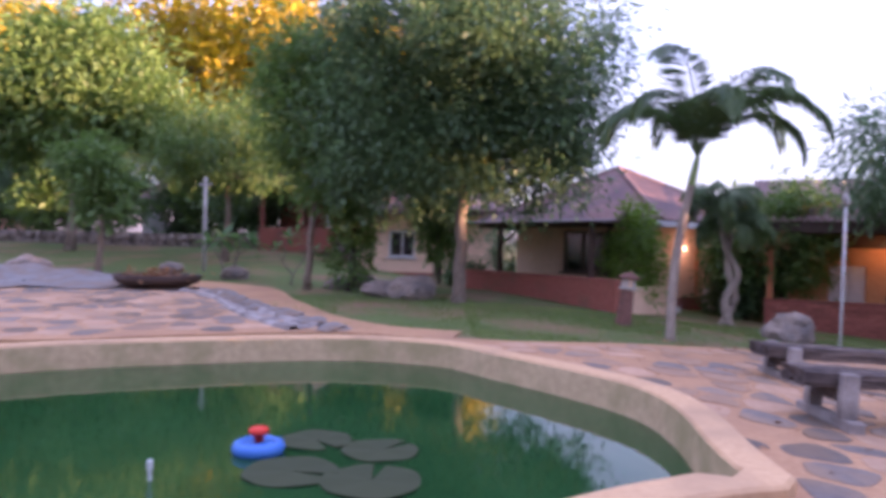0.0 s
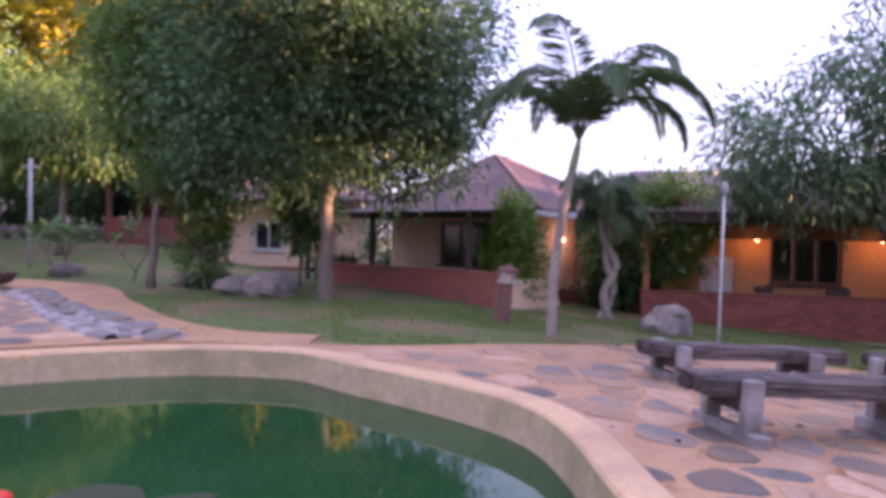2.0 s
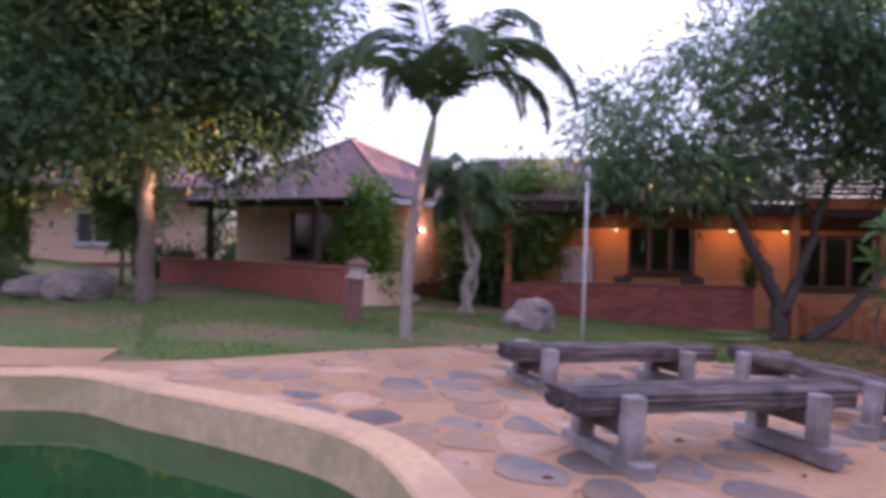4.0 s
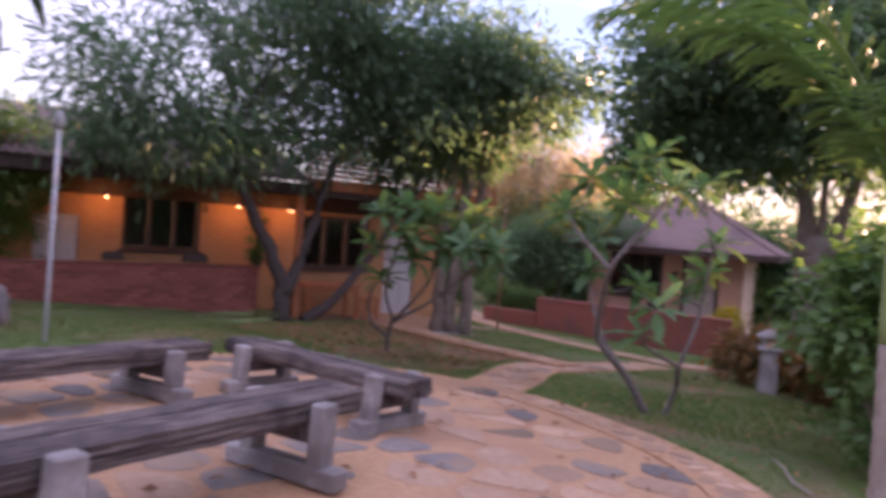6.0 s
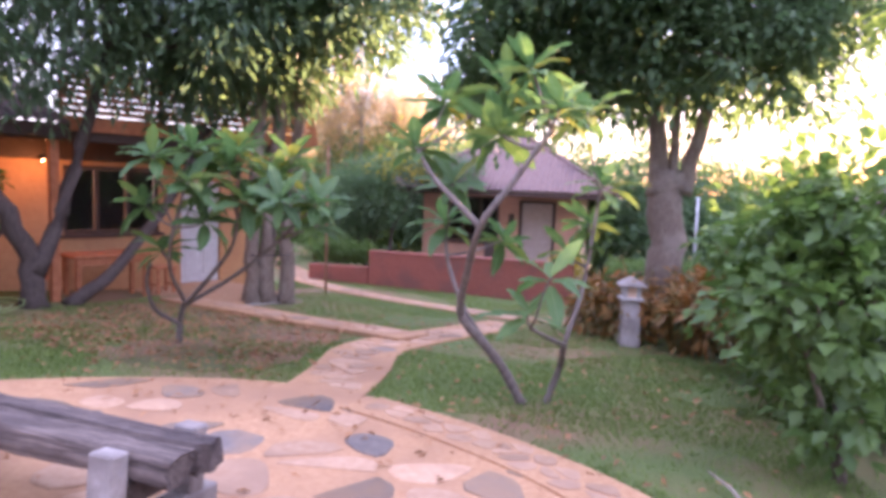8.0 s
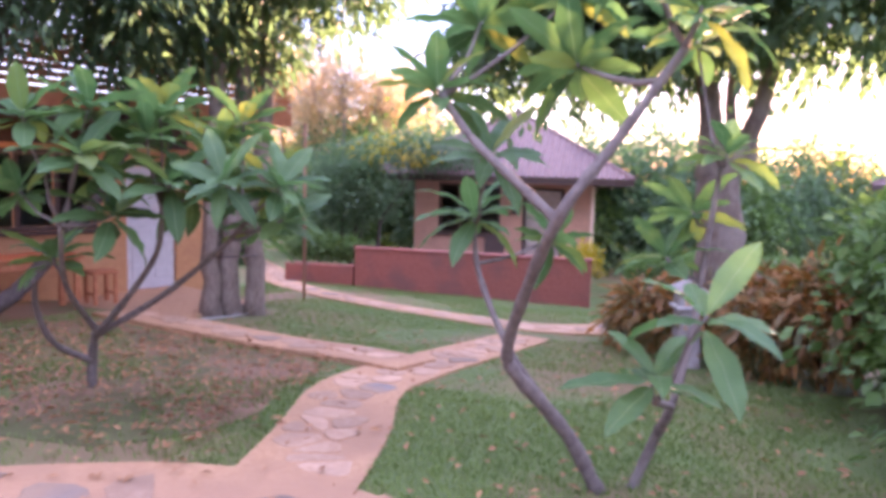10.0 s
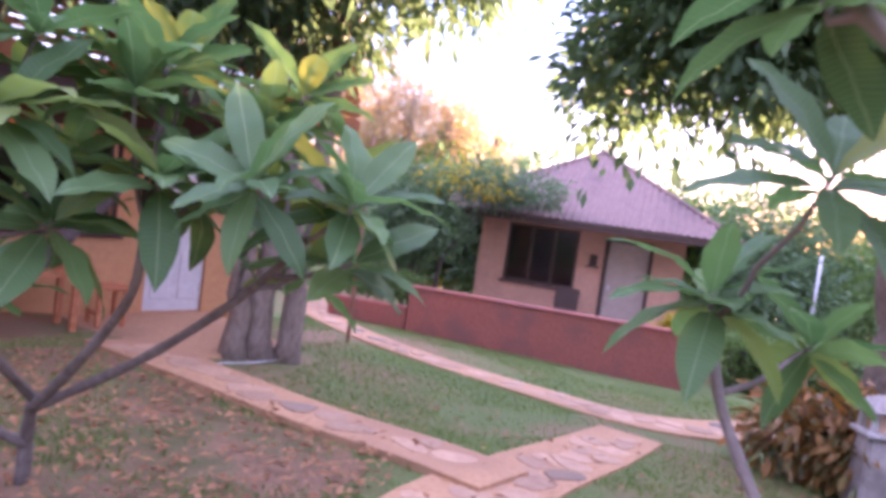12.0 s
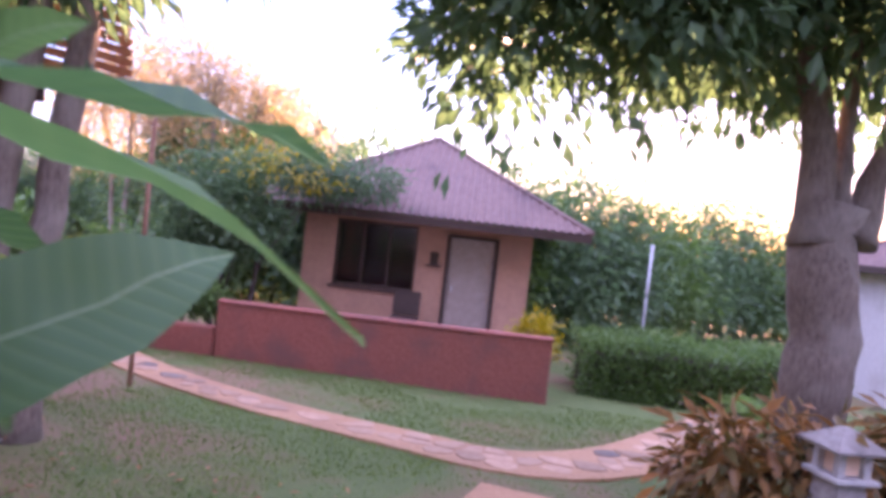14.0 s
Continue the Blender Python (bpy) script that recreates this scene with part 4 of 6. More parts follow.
def broad_leaf(length, width, droop, seed):
    """One long frangipani leaf along +x, folded at the midrib and bending down."""
    rnd = random.Random(seed)
    bm = bmesh.new()
    n = 9
    rows = []
    for k in range(n + 1):
        t = k / n
        w = width * 0.5 * (math.sin(math.pi * min(1, t ** 0.75)) ** 0.8 * (0.55 + 0.55 * t) if 0 < k < n else 0.02)
        x = length * (t - 0.15 * droop * t * t)
        z = length * (0.10 * t - droop * t * t)
        tw = 0.12 * t * rnd.uniform(-1, 1)
        rows.append([bm.verts.new((x, s * w, z + abs(s) * w * 0.22 + tw * s * w + 0.006 * math.sin(k * 1.9 + s))) for s in (-1, -0.5, 0, 0.5, 1)])
    for a, b in zip(rows, rows[1:]):
        for j in range(4):
            bm.faces.new((a[j], a[j + 1], b[j + 1], b[j]))
    me = bpy.data.meshes.new("leaf")
    bm.to_mesh(me)
    bm.free()
    me.polygons.foreach_set("use_smooth", [True] * len(me.polygons))
    me.materials.append(LEAF_FRANG)
    return me


LEAF_SHAPES = [broad_leaf(0.36, 0.145, d, k) for k, d in enumerate((0.14, 0.3, 0.45, 0.22))]


def frangipani(at, stems, rosettes, label, seed, leaf_scale=1.0, r0=0.035):
    """A sparse frangipani. stems: lines (world x, y, z); rosettes: (x, y, z, count, size) at branch ends, each reached from the nearest stem."""
    rnd = random.Random(seed)
    z = ground_z(*at)
    ob = thing("frangipani", (at[0], at[1], z - 0.02), label, "small tree")
    o = Vector((at[0], at[1], z - 0.02))
    tips = []
    for st in stems:
        pts = [p - o for p in spline([(*p[:3],) for p in st], 5)]
        bm = bmesh.new()
        n = len(pts)
        a, b = 0.8 * st[0][3], 0.72 * st[-1][3]
        tube(bm, pts, [(a + (b - a) * k / (n - 1)) * (1 + 0.10 * math.sin(k * 2.3)) for k in range(n)], 8)
        part("stem", bm, FRANG_BARK, ob, smooth=True)
        tips += [(p, (a + (b - a) * k / (n - 1))) for k, p in enumerate(pts) if k > n * 0.45]
    for x, y, zz, count, size in rosettes:
        c = Vector((x, y, zz)) - o
        near, r = min(tips, key=lambda q: (q[0] - c).length + (0.6 if q[0].z > c.z - 0.05 else 0))
        bm = bmesh.new()
        line = bent(near, c, -0.03, 4, 0.015, rnd)
        tube(bm, line, [r * 0.8, r * 0.7, r * 0.62, r * 0.55, r * 0.5], 7)
        part("branch", bm, FRANG_BARK, ob, smooth=True)
        d = (line[-1] - line[-3]).normalized()
        d = (d + Vector((0, 0, 1.0))).normalized()
        base = d.to_track_quat("Z", "Y").to_matrix().to_4x4()
        for k in range(count):
            f = k / count
            leaf = new("leaf", LEAF_SHAPES[k % 4])
            leaf.parent = ob
            up = 48 - 78 * f + rnd.uniform(-10, 10)
            leaf.matrix_basis = Matrix.Translation(c - d * (0.05 * f)) @ base @ pose(0, 0, 0, 0, 0, 137.5 * k + rnd.uniform(-14, 14)) @ pose(0, 0, 0, rnd.uniform(-12, 12), -up, 0) @ pose(0.012, 0, 0) @ Matrix.Scale(size * leaf_scale * rnd.uniform(0.75, 1.1), 4)
    return ob


def garden_lantern(at, height, mat, label, lean=(0, 0), wide=0.20):
    """A post lantern: tapered pillar, lamp box with openings, little hipped roof."""
    ob = new("garden_lantern")
    ob.matrix_world = pose(at[0], at[1], ground_z(*at) - 0.04, lean[0], lean[1], 12)
    tagged(ob, label, "garden lantern")
    h = height * 0.70
    bm = bmesh.new()
    for v in box(bm, (1, 1, h), (0, 0, h / 2), (0, 0, 0), 0):
        k = wide * (1.25 if v.co.z < h / 2 else 0.95)
        v.co.x, v.co.y = v.co.x * k, v.co.y * k
    bmesh.ops.bevel(bm, geom=bm.edges[:], offset=0.018, segments=2, affect="EDGES")
    part("pillar", bm, mat, ob)
    part("cap_plate", boxed((wide * 1.35, wide * 1.35, 0.035), (0, 0, h + 0.018), (0, 0, 0), 0.008), CEMENT, ob)
    hb = height * 0.16
    for sx in (-1, 1):
        for sy in (-1, 1):
            part("lamp_corner", boxed((wide * 0.22, wide * 0.22, hb), (sx * wide * 0.39, sy * wide * 0.39, h + 0.035 + hb / 2), (0, 0, 0), 0.004), CEMENT, ob)
    part("lamp_core", boxed((wide * 0.62, wide * 0.62, hb - 0.01), (0, 0, h + 0.035 + hb / 2)), CREAM, ob)
    bm = bmesh.new()
    z = h + 0.035 + hb
    lo = [bm.verts.new((sx * wide * 0.78, sy * wide * 0.78, z)) for sx, sy in ((-1, -1), (1, -1), (1, 1), (-1, 1))]
    mid = [bm.verts.new((sx * wide * 0.80, sy * wide * 0.80, z + 0.02)) for sx, sy in ((-1, -1), (1, -1), (1, 1), (-1, 1))]
    hi = [bm.verts.new((sx * wide * 0.12, sy * wide * 0.12, z + height * 0.13)) for sx, sy in ((-1, -1), (1, -1), (1, 1), (-1, 1))]
    for a, b in ((lo, mid), (mid, hi)):
        for k in range(4):
            bm.faces.new((a[k], a[(k + 1) % 4], b[(k + 1) % 4], b[k]))
    bm.faces.new(hi)
    bm.faces.new(lo[::-1])
    part("lantern_roof", bm, mat, ob)
    return ob


def pole(name, at, height, r, mat, label, cross=0.0, category="pole", lamp=False, lean=0.0):
    ob = thing(name, (at[0], at[1], ground_z(*at) - 0.05), label, category)
    bm = bmesh.new()
    tube(bm, [(0, 0, 0), (lean * 0.5, 0, height / 2), (lean, 0, height)], [r, r * 0.95, r * 0.9], 8)
    part("shaft", bm, mat, ob, smooth=True)
    if cross:
        bm = bmesh.new()
        tube(bm, [(lean - cross, 0, height - 0.2), (lean + cross, 0.02, height - 0.2)], [r * 0.6, r * 0.6], 6)
        part("crossbar", bm, mat, ob, smooth=True)
    if lamp:
        bm = bmesh.new()
        tube(bm, [(lean, 0, height), (lean, 0, height + 0.05), (lean, 0, height + 0.14), (lean, 0, height + 0.2)], [r * 1.2, r * 2.4, r * 2.4, r * 0.8], 10)
        part("lamp_head", bm, CEMENT, ob, smooth=True)
    return ob


# ---------------------------------------------------------------- pond things
def pond_float():
    ob = thing("pond_float", (-1.23, 4.70, WATER_Z - 0.03), "blue ring pond float with a red cap on the water", "pond float")
    bm = bmesh.new()
    ring = []
    for a in range(28):
        t = 2 * math.pi * a / 28
        row = []
        for b in range(8):
            p = 2 * math.pi * b / 8
            rr = 0.135 + 0.045 * math.cos(p)
            row.append(bm.verts.new((rr * math.cos(t), rr * math.sin(t), 0.06 + 0.05 * math.sin(p))))
        ring.append(row)
    for a in range(28):
        for b in range(8):
            bm.faces.new((ring[a][b], ring[(a + 1) % 28][b], ring[(a + 1) % 28][(b + 1) % 8], ring[a][(b + 1) % 8]))
    part("float_ring", bm, BLUE, ob, smooth=True)
    bm = bmesh.new()
    tube(bm, [(0, 0, 0.0), (0, 0, 0.09), (0, 0, 0.10)], [0.10, 0.10, 0.085], 16)
    part("base", bm, BLUE, ob)
    bm = bmesh.new()
    tube(bm, [(0, 0, 0.09), (0, 0, 0.15), (0, 0, 0.152), (0, 0, 0.185), (0, 0, 0.20)], [0.035, 0.032, 0.066, 0.07, 0.05], 16)
    part("cap", bm, RED, ob, "bright red cap", smooth=True)


pond_float()


def lily_pad(at, r, seed):
    rnd = random.Random(seed)
    bm = bmesh.new()
    a0 = rnd.uniform(0, 6.28)
    rim0 = [bm.verts.new((r * (1 + 0.03 * math.sin(3 * t + seed)) * math.cos(a0 + t), r * 0.96 * math.sin(a0 + t), 0.008 + 0.004 * math.sin(5 * t))) for t in np.linspace(0.12, 6.16, 30)]
    c = bm.verts.new((0, 0, 0.004))
    for p, q in zip(rim0, rim0[1:]):
        bm.faces.new((c, p, q))
    ob = part("lily_pad", bm, PAD)
    ob.location = (at[0], at[1], WATER_Z + 0.004)
    sol = ob.modifiers.new("thickness", "SOLIDIFY")
    sol.thickness = 0.006
    tagged(ob, "round brownish-green lily pad floating on water", "lily pad", "lily pads on the pond")


for k, (x, y, r) in enumerate(((-0.89, 4.99, 0.26), (-0.40, 4.78, 0.27), (-0.92, 4.30, 0.30), (-0.40, 4.16, 0.31))):
    lily_pad((x, y), r, k)
pole_p = thing("fountain_nozzle", (-1.72, 4.10, WATER_Z - 0.3), "small grey fountain nozzle standing in the water", "nozzle")
bm = bmesh.new()
tube(bm, [(0, 0, 0), (0, 0, 0.36), (0, 0, 0.365), (0, 0, 0.42)], [0.012, 0.012, 0.02, 0.018], 8)
part("pipe", bm, STEEL, pole_p)


def bowl():
    """A shallow iron basin at the head of the cascade."""
    ob = thing("iron_basin", (-5.75, 13.9, ground_z(-5.75, 13.9) + 0.06), "dark shallow iron basin full of dry leaves", "basin")
    bm = bmesh.new()
    rings = []
    for r, z in ((0.45, 0.0), (0.70, 0.10), (0.78, 0.26), (0.74, 0.25), (0.66, 0.11), (0.4, 0.04)):
        rings.append([bm.verts.new((r * 1.15 * math.cos(t), r * 0.8 * math.sin(t), z)) for t in np.linspace(0, 6.283, 28, endpoint=False)])
    for a, b in zip(rings, rings[1:]):
        for k in range(28):
            bm.faces.new((a[k], a[(k + 1) % 28], b[(k + 1) % 28], b[k]))
    bm.faces.new(rings[0][::-1])
    bm.faces.new(rings[-1])
    part("bowl", bm, DARK_WOOD, ob, smooth=True)
    rng = np.random.default_rng(3)
    n = 260
    p = np.stack([rng.normal(size=n) * 0.3, rng.normal(size=n) * 0.22, 0.12 + 0.22 * rng.random(n)], axis=1)
    me = leaves_mesh("leaf_heap", p, rng.normal(size=(n, 3)), np.tile([0, 0, 1.0], (n, 1)) + rng.normal(size=(n, 3)) * 0.4, np.full(n, 0.14), np.full(n, 0.06))
    tagged(link_mesh("leaf_heap", me, LEAF_DRY, ob), kind="stuff")


bowl()

# cascade apron, its channel and rough bank
apron_line = [(p.x, p.y) for p in spline([(-0.9, 8.72), (-1.6, 9.5), (-2.6, 10.8), (-3.9, 12.9), (-4.9, 14.2), (-7.0, 14.4), (-9.0, 13.0), (-8.0, 10.6), (-5.6, 8.0), (-4.6, 7.6), (-3.1, 8.25), (-1.5, 8.75)], 3, True)]
sheet("pavement_5", apron_line, 0.045, MORTAR, "sloping stone-paved cascade above the pond")


def channel():
    """The pale cement runnel from the basin to the pond."""
    line = spline([(-4.95, 13.6, 0), (-3.9, 12.4, 0), (-2.9, 10.5, 0), (-2.15, 9.4, 0), (-1.75, 8.95, 0)], 6)
    bm = bmesh.new()
    old = None
    for k, p in enumerate(line):
        t = (line[min(k + 1, len(line) - 1)] - line[max(k - 1, 0)]).normalized()
        z = ground_z(p.x, p.y)
        row = [bm.verts.new((p.x - t.y * w, p.y + t.x * w, z + h + 0.012 * noise.noise((p.x * 3, p.y * 3, w)))) for w, h in ((-0.28, 0.03), (-0.25, 0.09), (-0.17, 0.10), (-0.11, 0.055), (0.11, 0.055), (0.17, 0.10), (0.25, 0.09), (0.28, 0.03))]
        if old:
            for j in range(7):
                bm.faces.new((old[j], old[j + 1], row[j + 1], row[j]))
        old = row
    tagged(part("water_channel", bm, POST_GREY), "worn stone runnel beside the cascade", "channel", kind="structure")


channel()


def cascade_bank():
    """The worn cement bank that rims the cascade's upper side, sloping inwards."""
    line = spline([(-6.5, 14.75, 0), (-7.8, 14.75, 0), (-8.9, 14.5, 0), (-9.7, 13.4, 0), (-9.9, 11.8, 0), (-9.4, 10.0, 0), (-8.4, 8.7, 0)], 9)
    bm = bmesh.new()
    old = None
    for k, p in enumerate(line):
        t = (line[min(k + 1, len(line) - 1)] - line[max(k - 1, 0)]).normalized()
        rise = 0.10 + 0.26 * min(1.0, k / 16)
        row = []
        for w, h in ((-0.45, -0.1), (-0.38, 0.7), (-0.25, 0.95), (-0.05, 1.0), (0.18, 0.86), (0.45, 0.6), (0.75, 0.36), (1.1, 0.2), (1.5, 0.1)):
            q = (p.x - t.y * w, p.y + t.x * w)
            bump = 0.05 * noise.noise((q[0] * 1.6, q[1] * 1.6, 2.0)) + 0.03 * noise.noise((q[0] * 5, q[1] * 5, 7.0))
            row.append(bm.verts.new((*q, ground_z(*q) + 0.05 + h * rise + bump * (0.3 + abs(h)))))
        if old:
            for j in range(8):
                bm.faces.new((old[j], old[j + 1], row[j + 1], row[j]))
        old = row
    tagged(part("cascade_bank", bm, BANK, smooth=True), "rough grey cement bank round the cascade", "bank", kind="structure")


cascade_bank()
rnd = random.Random(5)
for k in range(11):
    f = k / 10
    x, y = -4.3 + 2.9 * f + rnd.uniform(-0.05, 0.05), 13.35 - 4.3 * f ** 0.85 + rnd.uniform(-0.06, 0.06)
    rock((x, y), (rnd.uniform(0.16, 0.26), rnd.uniform(0.22, 0.36), rnd.uniform(0.07, 0.11)), k + 40, "flat grey kerb stone beside the runnel", BANK, 0.3, "stones along the runnel")
for k, (x, y, a, b, c) in enumerate(((-1.75, 15.1, 0.35, 0.3, 0.26), (-1.15, 13.9, 0.45, 0.35, 0.24), (-0.55, 13.6, 0.5, 0.4, 0.32), (-2.3, 15.3, 0.3, 0.3, 0.2), (-9.6, 15.9, 0.6, 0.4, 0.35), (5.82, 11.45, 0.40, 0.34, 0.32), (-5.0, 16.6, 0.35, 0.3, 0.2), (-6.8, 17.2, 0.3, 0.25, 0.22))):
    rock((x, y), (a, b, c), k + 3)

# ---------------------------------------------------------------- lawn things north of the plaza
garden_lantern((2.95, 11.2), 0.90, LANTERN_CLAY, "leaning red-brown post lantern with a pale lamp house", (0, 7), 0.17)
pole("lamp_pole", (5.86, 10.1), 2.25, 0.022, STEEL, "thin grey steel garden lamp pole", lamp=True, category="lamp pole", lean=0.03)
palm((3.35, 10.05), [(0, 0, 0), (0.02, 0, 0.9), (0.12, -0.02, 1.7), (0.24, -0.02, 2.3)], 0.075, 0.055, 14, 2.5, "feather palm with arching dark fronds on the lawn", 4, shaft=0.42, arch=76, droop=-92, leaflet=0.42, lift=(-14, 4), pairs=84, width=0.026, falls=(0, 8, 20, 36), hang=0.12, bend=1.35)
palm((5.45, 13.0), [(0, 0, 0), (-0.1, 0, 0.5), (0.12, 0, 1.0), (-0.12, 0, 1.5), (-0.25, 0.05, 2.3)], 0.09, 0.05, 16, 1.05, "screw palm with crooked twin stems", 6, arch=62, droop=-85, leaflet=0.36, lift=(-40, 20), pairs=34, hang=0.5)
palm((5.3, 13.05), [(0, 0, 0), (0.25, 0, 0.55), (0.1, 0, 1.1), (0.15, 0, 1.9)], 0.08, 0.05, 14, 1.0, "screw palm with crooked twin stems", 7, arch=62, droop=-85, leaflet=0.36, lift=(-40, 20), pairs=34, hang=0.5)


def air_conditioner():
    p = Vector((4.5, 17.9)) + 2.46 * Vector(AU) + 0.65 * Vector((0.79, 0.61))
    ob = thing("air_conditioner", (p.x, p.y, ground_z(p.x, p.y)), "white outdoor air-conditioner unit by the wall", "air conditioner", turn=math.degrees(math.atan2(AU[1], AU[0])))
    part("casing", boxed((0.26, 0.72, 0.50), (0, 0, 0.31), (0, 0, 0), 0.02), WHITE, ob)
    for k in range(9):
        part("grille_slat", boxed((0.012, 0.42, 0.014), (0.135, -0.1, 0.14 + 0.043 * k), (0, 0, 0), 0.003), STEEL, ob)
    for y in (-0.28, 0.28):
        part("foot", boxed((0.3, 0.06, 0.07), (0, y, 0.035), (0, 0, 0), 0.008), CEMENT, ob)


air_conditioner()
garden_wall("cement_wall", (3.45, 13.25), (4.55, 13.9), -0.1, 0.62, 0.12, CREAM, "low cream cement wall beside the porch", False)
tree("tree", (0.32, 13.1), [([(0, 0, 0), (0.02, 0, 0.9), (0.04, 0.05, 1.9), (0.05, 0.2, 3.6)], 0.14, 0.09), ([(0.0, 0, 2.2), (-0.6, 0.1, 3.0), (-1.4, 0.2, 4.0)], 0.08, 0.05)],
     [(-0.1, 0.3, 4.0, 2.6, 2.0, 1.6), (0.9, 0.2, 4.9, 2.0, 1.8, 1.6), (-1.1, 0.4, 5.2, 1.9, 1.8, 1.6), (0.5, 0.1, 2.75, 2.2, 1.5, 0.8), (-1.4, 0.3, 2.9, 1.4, 1.2, 1.0), (1.9, 0.1, 3.6, 0.9, 0.9, 0.9), (0.0, 0.3, 4.2, 1.3, 1.2, 1.3)], 78000, 0.135, LEAF_DARK, BARK, "dense dark green broadleaf tree on the lawn", 11, limbs=18, hollow=0.45, clump=0.46, per=150)
tree("tree", (-2.9, 14.8), [([(0, 0, 0), (0.05, 0, 1.2), (0.2, 0, 2.6)], 0.08, 0.05)], [(0.3, 0, 3.7, 1.3, 1.2, 1.4), (-0.2, 0.2, 4.8, 1.0, 1.0, 1.0), (0.6, 0.0, 2.6, 0.9, 0.9, 0.7)], 9000, 0.2, LEAF_MID, BARK, "light green feathery tree behind the pond", 14, slim=0.3)
tree("vine_column", (-1.98, 14.9), [([(0, 0, 0), (0.05, 0, 1.2), (0, 0, 2.6)], 0.09, 0.05)], [(0, 0, 0.7, 0.45, 0.45, 0.6), (0.05, 0, 1.6, 0.5, 0.45, 0.7), (0, 0, 2.6, 0.7, 0.6, 0.8), (0.1, 0, 3.5, 0.8, 0.7, 0.7)], 8500, 0.15, LEAF_MID, BARK_DARK, "trunk overgrown with climbing leaves", 15, limbs=4, hollow=0.6, clump=0.2, category="climber")
tree("small_tree", (-0.2, 15.8), [([(0, 0, 0), (0.05, 0, 0.8), (0.1, 0, 1.6)], 0.045, 0.03)], [(0.1, 0, 2.1, 0.6, 0.5, 0.9), (0.2, 0, 1.3, 0.5, 0.45, 0.5), (0.0, 0, 2.9, 0.5, 0.5, 0.5)], 2600, 0.26, LEAF_MID, BARK, "small tree with long drooping leaves", 16, limbs=5, droop=1.2, slim=0.2, clump=0.24)
tree("bush", (3.95, 13.95), [([(0, 0, 0), (0, 0, 0.6), (0, 0, 1.2)], 0.04, 0.02)], [(-0.1, 0, 1.0, 0.5, 0.5, 0.7), (0.0, 0, 1.7, 0.38, 0.38, 0.55), (0.15, 0, 0.6, 0.5, 0.45, 0.4)], 5200, 0.11, LEAF_BRIGHT, BARK_DARK, "upright bright green bush beside the porch", 17, limbs=5, clump=0.16, category="bush")
tree("bush", (6.9, 14.6), [([(0, 0, 0), (0.1, 0, 0.9), (0, 0, 1.6)], 0.06, 0.03), ([(0.2, 0, 0), (0.4, 0.1, 0.9), (0.6, 0, 1.7)], 0.05, 0.03)], [(0, 0, 1.8, 1.05, 0.8, 0.85), (0.6, -0.2, 2.2, 0.9, 0.75, 0.7), (-0.6, 0.1, 1.4, 0.75, 0.6, 0.6), (0.5, 0, 1.2, 0.75, 0.6, 0.5)], 13000, 0.13, LEAF_MID, BARK_DARK, "rounded bush with reddish young leaves", 18, limbs=8, clump=0.2, category="bush")
tree("flower_spray", (6.9, 14.58), [([(0, 0, 0.2), (0.05, 0, 1.2), (0, 0, 1.6)], 0.02, 0.01)], [(0.1, -0.3, 1.8, 1.0, 0.6, 0.8)], 500, 0.09, LEAF_CROTON, BARK_DARK, "red flower sprays on the bush", 19, limbs=3, clump=0.12, per=8, hollow=0.9, category="flowers")
for k, (x, y, h) in enumerate(((6.4, 15.2, 0.8), (6.6, 14.9, 1.1), (0.6, 17.6, 0.5), (2.0, 19.8, 1.6))):
    tree("bush", (x, y), [([(0, 0, 0), (0, 0, h * 0.6)], 0.03, 0.015)], [(0, 0, h * 0.6, 0.45 + h * 0.2, 0.4 + h * 0.2, h * 0.5)], 1800, 0.13, LEAF_DARK, BARK_DARK, "low dark green garden shrub", 60 + k, limbs=3, clump=0.16, category="bush")

# ---------------------------------------------------------------- far garden behind the pond
tree("tree", (-12.2, 22.5), [([(0, 0, 0), (0.1, 0, 2.0), (0, 0, 3.6)], 0.15, 0.10)], [(0, 0, 5.2, 3.4, 2.6, 1.6), (-2.2, 0, 4.2, 2.2, 2.0, 1.1), (2.0, -0.3, 4.4, 2.0, 2.0, 1.0), (0.4, 0, 6.6, 2.4, 2.0, 1.2)], 24000, 0.28, LEAF_MID, BARK, "broad bright green shade tree", 20, limbs=12, clump=0.5)
tree("tree", (-8.3, 16.6), [([(0, 0, 0), (0.05, 0, 0.9), (0.1, 0, 1.6)], 0.08, 0.05)], [(0.1, 0, 2.1, 0.7, 0.6, 0.6), (-0.2, 0, 2.7, 0.6, 0.6, 0.5)], 3000, 0.2, LEAF_MID, BARK, "young tree with a pale trunk", 21, limbs=5)
tree("tree", (-6.5, 20.5), [([(0, 0, 0), (0.1, 0, 1.6), (0.0, 0, 2.8)], 0.1, 0.06)], [(0, 0, 3.6, 2.0, 1.6, 1.4), (1.4, 0, 3.0, 1.2, 1.2, 1.0), (-1.2, 0.2, 3.2, 1.2, 1.2, 1.0)], 11000, 0.22, LEAF_MID, BARK, "weeping green tree at the back", 22, limbs=8, droop=1.0, slim=0.25)
